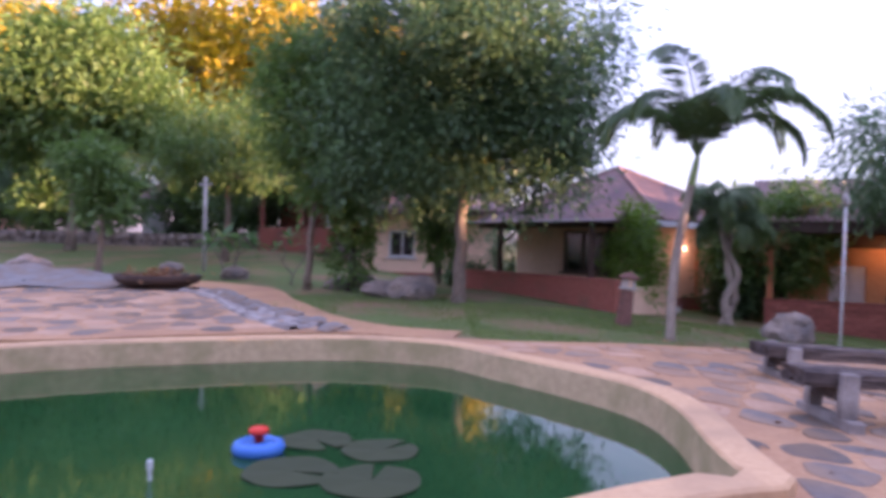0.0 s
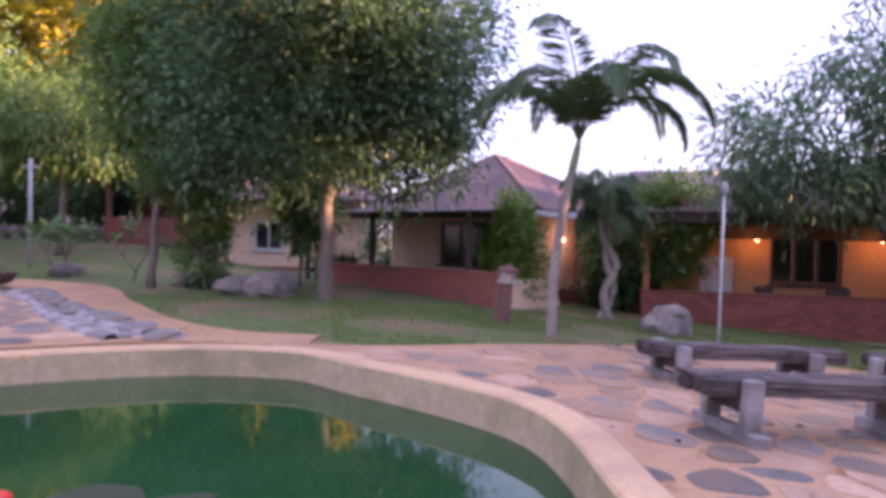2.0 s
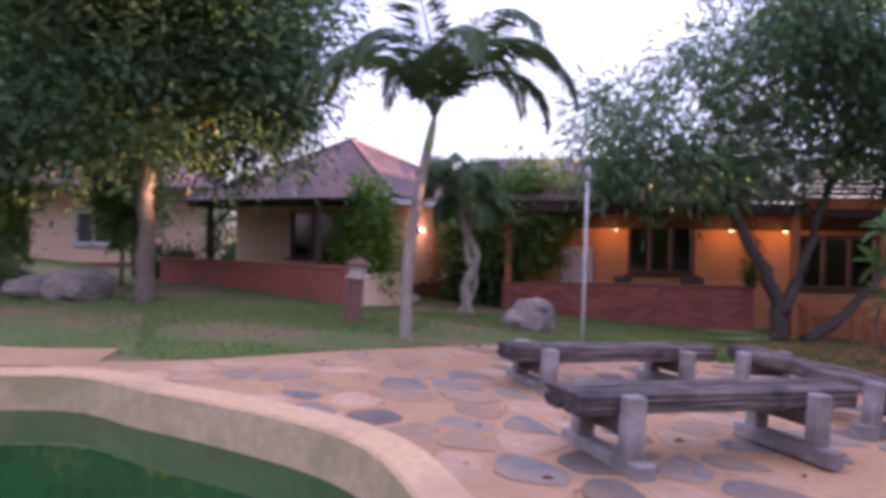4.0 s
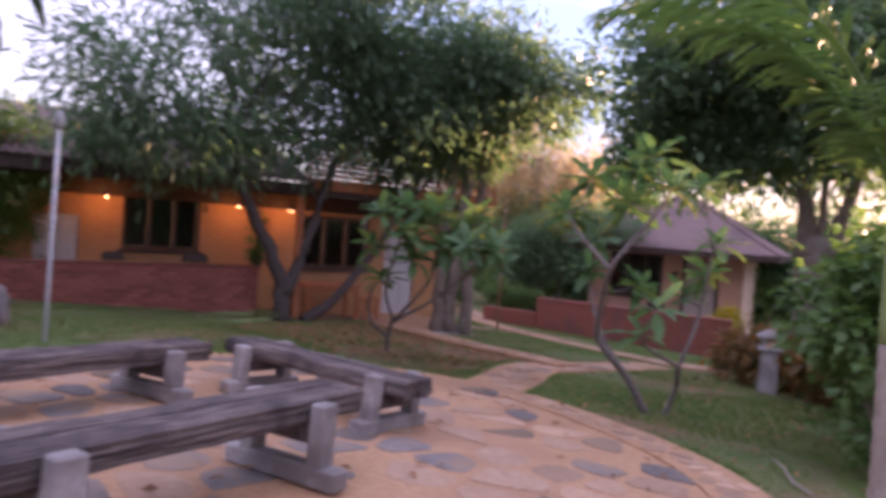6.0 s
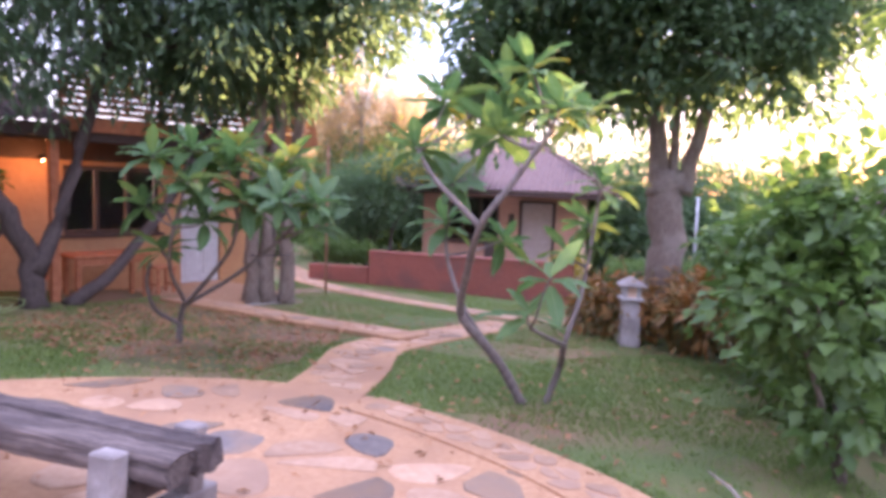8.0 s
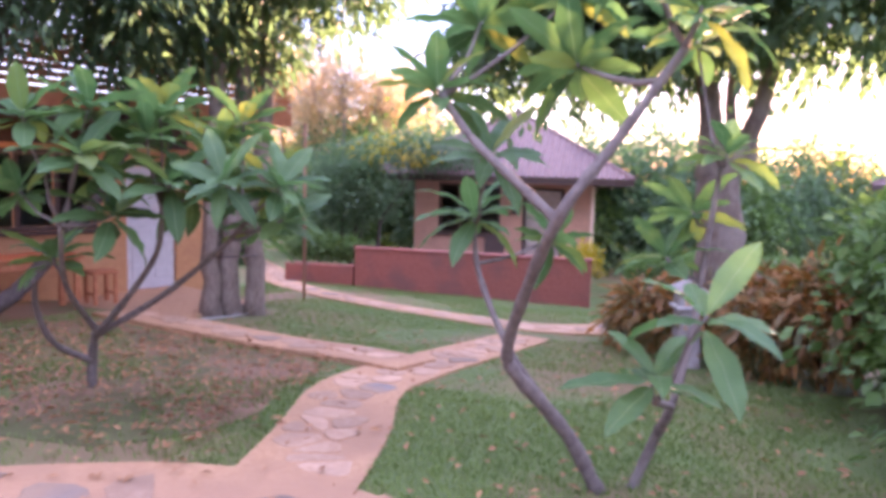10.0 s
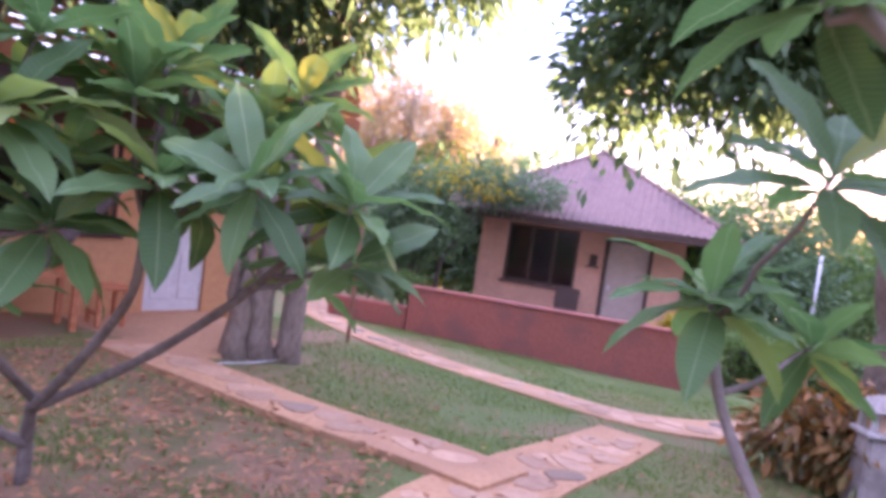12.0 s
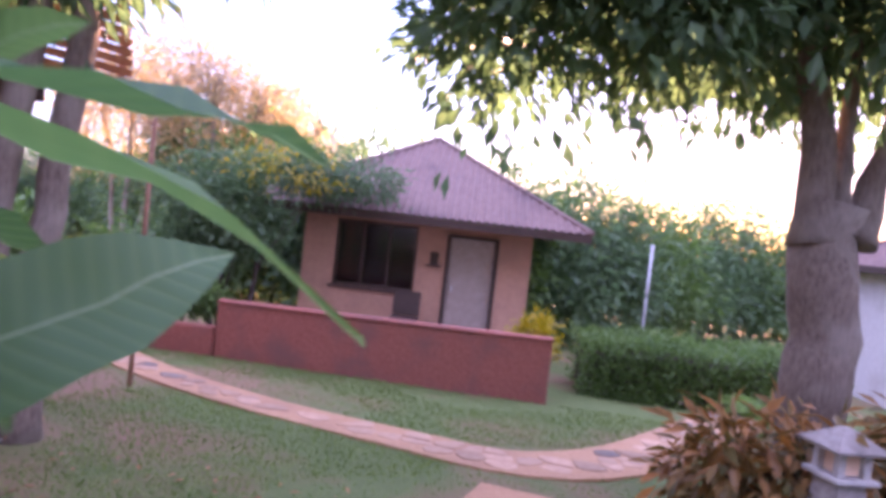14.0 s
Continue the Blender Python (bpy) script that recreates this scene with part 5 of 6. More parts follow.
# yellowish trees whose leaf colour already holds part of the low sun's glow
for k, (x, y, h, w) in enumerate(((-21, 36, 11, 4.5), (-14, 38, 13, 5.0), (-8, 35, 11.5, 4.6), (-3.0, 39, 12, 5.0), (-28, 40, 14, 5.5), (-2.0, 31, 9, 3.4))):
    tree("golden_tree", (x, y), [([(0, 0, 0), (0.2, 0, h * 0.4), (0, 0, h * 0.65)], 0.3, 0.15)], [(0, 0, h * 0.72, w, w, h * 0.26), (w * 0.4, -0.5, h * 0.5, w * 0.7, w * 0.7, h * 0.18), (-w * 0.4, -0.8, h * 0.5, w * 0.7, w * 0.7, h * 0.18), (0, 0, h * 0.9, w * 0.6, w * 0.6, h * 0.12)], 11000, 0.55, LEAF_GOLD, BARK, "tall yellowish tree, sunset gold put into its leaf colour", 30 + k, limbs=8, clump=0.8, group="golden trees behind the garden")
for k in range(15):
    x, y = -27 + 1.95 * k, 28.5 + 2.0 * math.sin(k * 1.7)
    tree("shrubbery", (x, y), [([(0, 0, 0), (0, 0, 1.2)], 0.06, 0.03)], [(0, 0, 1.4, 1.5, 1.1, 1.0 + 0.3 * math.sin(k)), (0.5, 0, 2.7, 1.2, 1.0, 1.0)], 3600, 0.28, LEAF_DARK if k % 3 else LEAF_MID, BARK_DARK, "dark shrubbery along the garden's back", 80 + k, limbs=3, clump=0.4, group="shrubbery at the back", category="bush")


def stone_wall():
    ob = thing("stone_wall", (-10, 25.0, 1.0), "low dry-stone retaining wall of brown stones", "wall")
    part("core", boxed((22, 0.3, 1.0), (0, 0.12, 0.0)), ROCK, ob)
    r = random.Random(8)
    bm = bmesh.new()
    bmesh.ops.create_icosphere(bm, subdivisions=1, radius=1.0)
    me = bpy.data.meshes.new("stone")
    bm.to_mesh(me)
    bm.free()
    me.materials.append(ROCK)
    for k in range(110):
        st = new("stone", me)
        st.parent = ob
        st.matrix_basis = pose(-11 + (k % 55) * 0.4 + r.uniform(-0.1, 0.1), -0.06, 0.05 + 0.28 * (k // 55) + r.uniform(-0.05, 0.05), r.uniform(0, 90), r.uniform(0, 90), r.uniform(0, 90)) @ Matrix.Diagonal((r.uniform(0.17, 0.26), r.uniform(0.14, 0.2), r.uniform(0.13, 0.2), 1))


stone_wall()
pole("lamp_pole", (-6.2, 17.9), 2.5, 0.05, CEMENT, "slim concrete garden lamp pole", cross=0.16, category="lamp pole")


def house_d():
    """The cream cottage half hidden behind the tree."""
    ob = thing("cottage", (-1.0, 22.0, 0), "cream cottage half hidden by trees", "house", turn=-10)
    zf, zt = 0.2, 2.35
    wall_with_holes("wall", -1.8, 2.6, zf - 0.4, zt, 0.16, [(-0.75, 0.1, 0.9, 1.75)], CREAM, ob)
    window_unit(ob, -0.75, 0.1, 0.9, 1.75, STEEL, 2)
    part("wall", boxed((0.16, 3, zt - zf + 0.4), (-1.72, 1.665, (zt + zf - 0.4) / 2)), CREAM, ob)
    part("wall", boxed((0.16, 3, zt - zf + 0.4), (2.52, 1.665, (zt + zf - 0.4) / 2)), CREAM, ob)
    part("plinth", boxed((4.4, 0.05, 0.45), (0.4, -0.028, 0.2), (0, 0, 0), 0.01), RED_WALL, ob)
    hip_roof(ob, -2.5, 3.3, -0.8, 3.8, zt + 0.04, 3.6, ROOF_RED, 0.5)


house_d()


def house_e():
    """The dark red pavilion at the back."""
    ob = thing("pavilion", (-5.2, 24.2, 0), "dark red timber pavilion with a brick parapet", "house", turn=-6)
    z = ground_z(-5.2, 24.2)
    part("parapet", boxed((2.6, 0.2, 0.85), (0, 0, z + 0.40), (0, 0, 0), 0.02), RED_WALL, ob)
    part("back_wall", boxed((2.6, 0.15, 2.3), (0, 2.2, z + 1.1)), RED_WALL, ob)
    for x in (-1.2, 0.2, 1.2):
        part("post", boxed((0.14, 0.14, 1.5), (x, 0.0, z + 1.6), (0, 0, 0), 0.01), WHITE if x > 1 else RED_WALL, ob)
    hip_roof(ob, -1.8, 1.8, -0.6, 2.8, z + 2.4, z + 3.3, ROOF_RED, 0.0)


house_e()
for x, y, w, h, mat, lab, nm in ((-22.5, 33.0, 5.0, 2.0, CLAY_WALL, "low clay-coloured garden building", "outbuilding"), (-12.5, 31.5, 2.6, 1.6, WHITE, "small white outbuilding at the back", "outbuilding")):
    ob = thing(nm, (x, y, ground_z(x, y)), lab, "house")
    wall_with_holes("wall", -w / 2, w / 2, -0.3, h, 0.16, [(-0.5, 0.4, 0.7, 1.3)], mat, ob)
    part("wall", boxed((0.16, 2.0, h + 0.3), (-w / 2 + 0.08, 1.165, h / 2 - 0.15)), mat, ob)
    part("wall", boxed((0.16, 2.0, h + 0.3), (w / 2 - 0.08, 1.165, h / 2 - 0.15)), mat, ob)
    hip_roof(ob, -w / 2 - 0.5, w / 2 + 0.5, -0.5, 2.6, h + 0.05, h + 1.0, ROOF_RED, w * 0.5)
frangipani((-3.5, 15.9), [[(-3.5, 15.9, 0.3, 0.03), (-3.42, 15.9, 0.62, 0.025), (-3.2, 15.9, 0.95, 0.018)], [(-3.44, 15.9, 0.55, 0.022), (-3.7, 15.95, 0.85, 0.016)]],
           [(-3.15, 15.8, 1.35, 6, 0.8), (-2.95, 15.9, 1.15, 6, 0.8), (-3.85, 15.9, 1.2, 7, 0.9), (-3.6, 16.0, 1.45, 6, 0.9), (-3.35, 15.7, 1.55, 5, 0.8)], "bare-stemmed young frangipani behind the pond", 31)
frangipani((-5.1, 16.6), [[(-5.1, 16.6, 0.3, 0.05), (-5.0, 16.6, 0.8, 0.04), (-4.9, 16.5, 1.0, 0.03)], [(-5.2, 16.6, 0.3, 0.05), (-5.35, 16.6, 0.9, 0.03)]],
           [(-4.9, 16.4, 1.35, 14, 1.3), (-5.3, 16.5, 1.4, 14, 1.3), (-4.6, 16.6, 1.25, 12, 1.2), (-5.6, 16.6, 1.25, 12, 1.2)], "leafy frangipani clump behind the pond", 32)

# ---------------------------------------------------------------- orange porch and its trees
tree("mango_tree", (10.95, 11.6), [([(0, 0, 0), (-0.02, 0, 0.7), (-0.45, 0.1, 1.5), (-0.95, 0.2, 2.5), (-1.2, 0.3, 3.4)], 0.16, 0.06), ([(0.0, 0, 0.5), (0.35, -0.15, 1.3), (0.75, -0.2, 2.5), (1.0, -0.4, 3.6)], 0.12, 0.06)],
     [(-2.4, 0.8, 3.7, 1.6, 1.4, 1.0), (0.7, -0.3, 4.6, 2.1, 1.9, 1.2), (1.9, -1.1, 4.3, 1.7, 1.7, 1.0), (-0.6, 0.0, 5.0, 2.3, 2.0, 1.3), (2.3, -1.4, 5.2, 1.9, 1.8, 1.4), (0.4, -0.6, 5.8, 2.2, 2.0, 1.2), (-1.7, 0.4, 3.15, 1.5, 1.1, 0.55), (0.2, 0.1, 3.35, 1.2, 1.0, 0.5), (1.6, -0.9, 3.5, 1.2, 1.0, 0.6), (-3.0, 1.0, 3.3, 0.9, 0.9, 0.6)], 31000, 0.19, LEAF_MANGO, BARK_DARK, "spreading mango tree with dark drooping leaves", 12, slim=0.26, droop=0.75, limbs=26, hollow=0.45, per=85, clump=0.4)
tree("mango_tree", (11.45, 11.5), [([(0, 0, 0), (0.55, -0.25, 0.45), (1.3, -0.5, 1.3), (1.9, -0.8, 2.4)], 0.11, 0.05)], [(2.2, -1.0, 3.7, 1.0, 1.0, 0.6), (2.9, -1.6, 3.7, 0.9, 0.9, 0.6)], 3600, 0.22, LEAF_MANGO, BARK_DARK, "leaning mango stem beside the porch steps", 23, slim=0.26, droop=0.75, limbs=8)
for k, (x, y, r) in enumerate(((13.72, 10.0, 0.13), (13.98, 9.85, 0.15), (14.16, 9.62, 0.14))):
    tree("tree", (x, y), [([(0, 0, 0), (0.02, 0, 1.0), (0.06 * (k + 1), -0.05, 2.4), (0.14 * (k + 1), -0.1, 5.0)], r, r * 0.62)], [(0.1, -0.2, 5.2, 1.6, 1.5, 1.0), (0.2 + 0.4 * k, -1.0, 4.9, 1.2, 1.2, 0.8)], 3600, 0.22, LEAF_MANGO, BARK, "tall straight tree trunk beside the porch, roped to its neighbours", 24 + k, limbs=7, slim=0.26, droop=0.7, group="trunks beside the porch")
rope = thing("rope", (13.95, 9.82, 0.05), "dark rope tied round the trunks", "rope")
bm = bmesh.new()
tube(bm, [(0.36 * math.cos(t), 0.33 * math.sin(t), 0.01 * math.sin(2 * t)) for t in np.linspace(0, 6.2, 24)], [0.014] * 24, 6)
part("loop", bm, DARK_WOOD, rope, smooth=True)


def table():
    p = turned(BO, BU, 1.75, -0.75)
    ob = thing("table", (*p, -0.72), "red-brown wooden table on the porch", "table", turn=math.degrees(math.atan2(BU[1], BU[0])))
    part("tabletop", boxed((1.2, 0.6, 0.05), (0, 0, 0.73), (0, 0, 0), 0.01), RED_WOOD, ob)
    for x in (-0.52, 0.52):
        for y in (-0.24, 0.24):
            part("leg", boxed((0.07, 0.07, 0.70), (x, y, 0.35), (0, 0, 0), 0.008), RED_WOOD, ob)
    part("apron", boxed((1.0, 0.03, 0.1), (0, -0.24, 0.65), (0, 0, 0), 0.004), RED_WOOD, ob)


def stool(s, d):
    p = turned(BO, BU, s, d)
    ob = thing("stool", (*p, -0.72), "square red-brown wooden stool on the porch", "stool", "stools on the porch", turn=math.degrees(math.atan2(BU[1], BU[0])))
    part("seat", boxed((0.36, 0.36, 0.04), (0, 0, 0.44), (0, 0, 0), 0.01), RED_WOOD, ob)
    for x in (-0.14, 0.14):
        for y in (-0.14, 0.14):
            part("leg", boxed((0.045, 0.045, 0.42), (x, y, 0.21), (0, 0, 0), 0.006), RED_WOOD, ob)
        part("stretcher", boxed((0.03, 0.235, 0.03), (x, 0, 0.14), (0, 0, 0), 0.004), RED_WOOD, ob)


table()
stool(2.75, -0.6)
stool(0.8, -0.9)
for s, w in ((-1.9, 0.32), (-0.6, 0.4)):
    p = turned((6.66, 14.23), BU, s + 4.2, 0.02)
    ob = thing("planter_box", (p[0], p[1], 0.43), "dark planter box on the porch wall", "planter", "planters on the porch wall", turn=math.degrees(math.atan2(BU[1], BU[0])))
    part("box", boxed((w, 0.16, 0.12), (0, 0, 0.06), (0, 0, 0), 0.012), DARK_WOOD, ob)
    part("soil", boxed((w - 0.04, 0.12, 0.02), (0, 0, 0.122)), BARK_DARK, ob)
p = turned(BO, BU, 0.15, -0.9)
pot = thing("hanging_plant", (p[0], p[1], 0.35), "potted plant hanging under the porch roof", "plant")
bm = bmesh.new()
tube(bm, [(0, 0, 0), (0, 0, 0.02), (0, 0, 0.18), (0, 0, 0.2)], [0.08, 0.10, 0.14, 0.15], 12)
part("pot", bm, DARK_WOOD, pot, smooth=True)
for k in range(3):
    bm = bmesh.new()
    tube(bm, [(0.13 * math.cos(2.1 * k), 0.13 * math.sin(2.1 * k), 0.19), (0, 0, 1.35)], [0.005, 0.005], 5)
    part("wire", bm, DARK_WOOD, pot)
me, c = crown_leaves("foliage", [(0, 0, 0.3, 0.16, 0.16, 0.16), (0, 0, 0.6, 0.08, 0.08, 0.3)], 420, 0.11, np.random.default_rng(4), clump=0.08)
link_mesh("foliage", me, LEAF_MID, pot)

# ---------------------------------------------------------------- frangipanis by the path
frangipani((10.0, 8.65), [[(10.0, 8.65, -0.55, 0.05), (9.98, 8.62, -0.25, 0.042), (9.88, 8.5, -0.02, 0.036)],
                          [(9.98, 8.62, -0.28, 0.034), (9.75, 8.75, -0.1, 0.03), (9.55, 8.7, 0.2, 0.026), (9.35, 8.5, 0.45, 0.022)],
                          [(9.88, 8.5, -0.05, 0.034), (9.75, 8.1, 0.3, 0.03), (9.6, 7.75, 0.65, 0.024), (9.45, 7.6, 0.95, 0.02)],
                          [(9.88, 8.5, -0.05, 0.034), (9.9, 7.95, 0.28, 0.03), (9.78, 7.4, 0.66, 0.026), (9.6, 7.02, 0.96, 0.02)],
                          [(9.9, 8.5, -0.02, 0.03), (9.45, 8.35, 0.4, 0.027), (9.1, 8.05, 0.85, 0.02)]],
           [(9.58, 6.84, 1.12, 15, 1.08), (9.66, 6.86, 0.90, 7, 1.1), (9.27, 7.05, 1.15, 14, 1.0), (10.0, 7.15, 1.14, 14, 1.1), (9.92, 7.45, 1.38, 17, 1.15), (9.40, 7.5, 1.12, 17, 1.15), (9.05, 7.85, 1.28, 17, 1.1), (9.4, 8.4, 0.60, 14, 1.0), (9.65, 7.75, 1.55, 16, 1.1), (9.3, 8.0, 1.58, 16, 1.1), (10.05, 7.25, 0.80, 9, 0.9), (10.25, 7.65, 1.2, 15, 1.1), (9.1, 8.35, 1.05, 14, 1.0), (9.7, 7.55, 1.05, 14, 1.0), (9.95, 7.9, 1.62, 15, 1.05), (9.2, 7.75, 0.92, 14, 1.0), (9.55, 8.1, 1.15, 15, 1.05), (10.1, 7.4, 1.55, 15, 1.05), (9.45, 7.7, 1.42, 15, 1.05), (8.95, 8.15, 1.5, 14, 1.0)],
           "frangipani with big leaf rosettes beside the path", 33, r0=0.036)
frangipani((9.45, 4.76), [[(9.45, 4.78, -0.57, 0.055), (9.34, 4.98, -0.18, 0.05), (9.14, 5.24, 0.18, 0.046), (9.08, 5.29, 0.32, 0.045), (8.85, 5.2, 0.62, 0.042), (8.45, 5.01, 1.06, 0.038), (8.5, 4.81, 1.36, 0.034), (8.55, 4.55, 1.75, 0.028)],
                          [(8.46, 5.01, 1.04, 0.03), (8.52, 5.2, 1.2, 0.027), (8.6, 5.42, 1.39, 0.025), (8.72, 5.58, 1.58, 0.022)],
                          [(9.36, 4.95, -0.2, 0.03), (9.42, 5.3, 0.2, 0.026), (9.66, 5.56, 0.62, 0.024), (9.80, 5.63, 0.9, 0.02)],
                          [(9.58, 4.62, -0.58, 0.04), (9.52, 4.5, -0.2, 0.034), (9.3, 4.45, 0.05, 0.03), (9.45, 4.35, 0.45, 0.026), (9.56, 4.31, 0.75, 0.024), (9.6, 4.25, 1.3, 0.02)],
                          [(9.3, 4.45, 0.05, 0.026), (8.8, 4.55, 0.22, 0.022), (8.3, 4.6, 0.38, 0.018)]],
           [(8.77, 5.62, 1.62, 13, 1.0), (8.5, 4.5, 1.9, 14, 1.05), (9.81, 5.64, 0.98, 15, 1.05), (10.45, 5.2, 0.80, 13, 1.0), (8.23, 4.61, 0.50, 9, 0.95), (8.12, 4.46, 0.76, 8, 0.95), (9.6, 4.22, 1.38, 13, 1.0), (9.15, 5.5, 2.0, 14, 1.1), (9.3, 5.05, 2.15, 13, 1.1), (9.75, 4.4, 2.0, 13, 1.1), (8.95, 5.0, 1.75, 13, 1.05), (9.62, 4.5, 0.80, 11, 0.9), (9.9, 4.35, 1.05, 12, 0.95), (9.3, 5.45, 1.35, 12, 1.0), (8.75, 4.75, 2.2, 13, 1.05)],
           "twin-stemmed frangipani on the lawn", 34)

# ---------------------------------------------------------------- east lawn: lantern, shade tree, bungalow garden
garden_lantern((13.85, 3.93), 1.02, POST_GREY, "grey stone post lantern beside the croton bed", (0, 0), 0.24)
tree("shade_tree", (15.35, 3.42), [([(0, 0, 0), (0.0, 0.02, 0.9), (0.0, 0.02, 1.8), (0.0, 0.02, 2.75)], 0.30, 0.27), ([(0.0, 0.16, 2.35), (0.0, 0.26, 3.4), (0.0, 0.5, 5.0)], 0.17, 0.10), ([(0.04, -0.03, 2.5), (0.08, -0.02, 3.3), (0.1, 0.0, 4.7)], 0.09, 0.05), ([(0.0, -0.17, 2.4), (0.05, -0.42, 3.4), (0.1, -0.8, 5.0)], 0.14, 0.08)],
     [(0, 0.4, 4.9, 2.0, 2.2, 1.2), (-0.3, 2.2, 4.3, 1.6, 1.4, 0.9), (0, -1.4, 4.9, 2.0, 1.8, 1.3), (-0.6, 0.4, 5.9, 2.4, 2.4, 1.2), (-0.2, 3.1, 3.9, 0.9, 0.9, 0.6), (0.5, 0.8, 4.1, 1.3, 1.6, 0.5), (-0.5, 2.4, 5.4, 1.8, 1.6, 1.0)], 32000, 0.19, LEAF_DARK, BARK, "tall shade tree with a thick brown trunk", 13, limbs=24, slim=0.45, hollow=0.35, per=70, clump=0.38)
for k, (x, y, h, n, mat) in enumerate(((14.3, 3.9, 0.9, 900, LEAF_CROTON), (14.5, 4.35, 0.8, 700, LEAF_CROTON), (14.6, 2.9, 1.15, 1100, LEAF_CROTON), (13.6, 3.1, 0.9, 900, LEAF_CROTON), (13.2, 2.6, 1.3, 1100, LEAF_CROTON))):
    tree("croton_bush", (x, y), [([(0, 0, 0), (0, 0, h * 0.5)], 0.025, 0.015)], [(0, 0, h * 0.62, 0.38, 0.38, h * 0.42)], n, 0.20, mat, BARK_DARK, "croton bush with red, yellow and green leaves", 110 + k, limbs=5, clump=0.14, per=12, droop=0.8, slim=0.3, group="croton bed", category="bush")
palm((5.75, 2.80), [(0, 0, 0), (0.0, 0.0, 0.6), (0.0, 0.02, 1.26)], 0.066, 0.050, 8, 1.9, "young feather palm with a grey trunk and green shaft", 8, shaft=0.72, arch=74, droop=-50, leaflet=0.42, leaf=LEAF_MID, lift=(-24, 8), pairs=46, width=0.03, falls=(0, 20, 40, 70), hang=0.25, bend=1.5)
tree("hibiscus_bush", (8.5, 2.55), [([(0, 0, 0), (0.1, 0.05, 0.5), (0.1, 0.1, 1.0)], 0.03, 0.02), ([(0.1, 0, 0), (-0.1, 0.2, 0.6), (-0.2, 0.4, 1.1)], 0.025, 0.015)], [(0.0, 0.2, 1.25, 0.55, 0.55, 0.5), (0.3, -0.1, 1.7, 0.6, 0.6, 0.45), (-0.05, 0.05, 0.55, 0.35, 0.35, 0.35), (0.5, 0.3, 1.4, 0.5, 0.5, 0.4)], 3400, 0.115, LEAF_MID, BARK, "hibiscus bush with broad green leaves", 26, limbs=12, slim=0.7, clump=0.16, category="bush")
for k, (x, y, h) in enumerate(((10.4, 2.1, 1.7), (11.7, 2.1, 1.8), (12.7, 1.8, 1.8), (9.8, 1.2, 1.9), (13.8, 1.6, 1.9))):
    tree("hibiscus_bush", (x, y), [([(0, 0, 0), (0.05, 0, h * 0.6)], 0.035, 0.02)], [(0, 0, h * 0.62, 0.75, 0.75, h * 0.4), (0.3, 0.2, h * 0.8, 0.55, 0.55, h * 0.25), (-0.2, 0.1, h * 0.35, 0.6, 0.6, h * 0.28)], 2000, 0.14, LEAF_MID, BARK, "tall hibiscus bush in the side hedge", 130 + k, limbs=8, slim=0.6, clump=0.22, group="hibiscus bushes", category="bush")
pole("steel_pole", (16.47, 9.94), 3.05, 0.028, RUST, "thin rusty steel pole with a crossbar", cross=0.16)
tree("flowering_bush", (20.6, 10.6), [([(0, 0, 0), (0.05, 0.3, 0.8), (0, 0.4, 1.6)], 0.06, 0.03), ([(0.1, -0.2, 0), (0.1, -0.5, 0.8), (0, -0.6, 1.6)], 0.06, 0.03), ([(0, 0, 0), (0, 0, 1.8)], 0.05, 0.03)], [(0, 0.2, 2.5, 0.8, 0.95, 0.8), (-0.1, -0.3, 2.1, 0.7, 0.6, 0.7), (0.1, 0.5, 1.7, 0.7, 0.8, 0.5), (0.4, -1.1, 3.05, 0.6, 0.6, 0.3), (0.9, -1.9, 3.0, 0.7, 0.8, 0.22)], 11000, 0.13, LEAF_DARK, BARK_DARK, "round flowering bush reaching over the bungalow roof", 27, limbs=12, clump=0.22, category="bush")
tree("flower_spray", (20.5, 10.6), [([(0, 0, 0.2), (0, -0.2, 1.4), (0, -0.4, 2.4)], 0.02, 0.01)], [(0.1, -0.8, 3.0, 0.7, 1.2, 0.3)], 420, 0.12, LEAF_GOLD, BARK_DARK, "orange and yellow flower sprays", 28, limbs=3, clump=0.14, per=9, category="flowers")
for k in range(6):
    tree("planter_shrub", (19.5, 10.25 + 0.27 * k), [([(0, 0, 0), (0, 0, 0.35)], 0.02, 0.012)], [(0, 0, 0.82, 0.26, 0.24, 0.22)], 700, 0.085, LEAF_MID, BARK_DARK, "clipped shrub in the red planter", 140 + k, limbs=3, clump=0.1, group="planter shrubs", category="bush")
tree("yellow_bush", (20.0, 5.35), [([(0, 0, 0), (0, 0, 0.5)], 0.025, 0.015)], [(0, 0, 0.95, 0.32, 0.30, 0.30)], 1700, 0.10, LEAF_GOLD, BARK_DARK, "round yellow-green bush at the wall's end", 29, limbs=4, clump=0.1, category="bush")


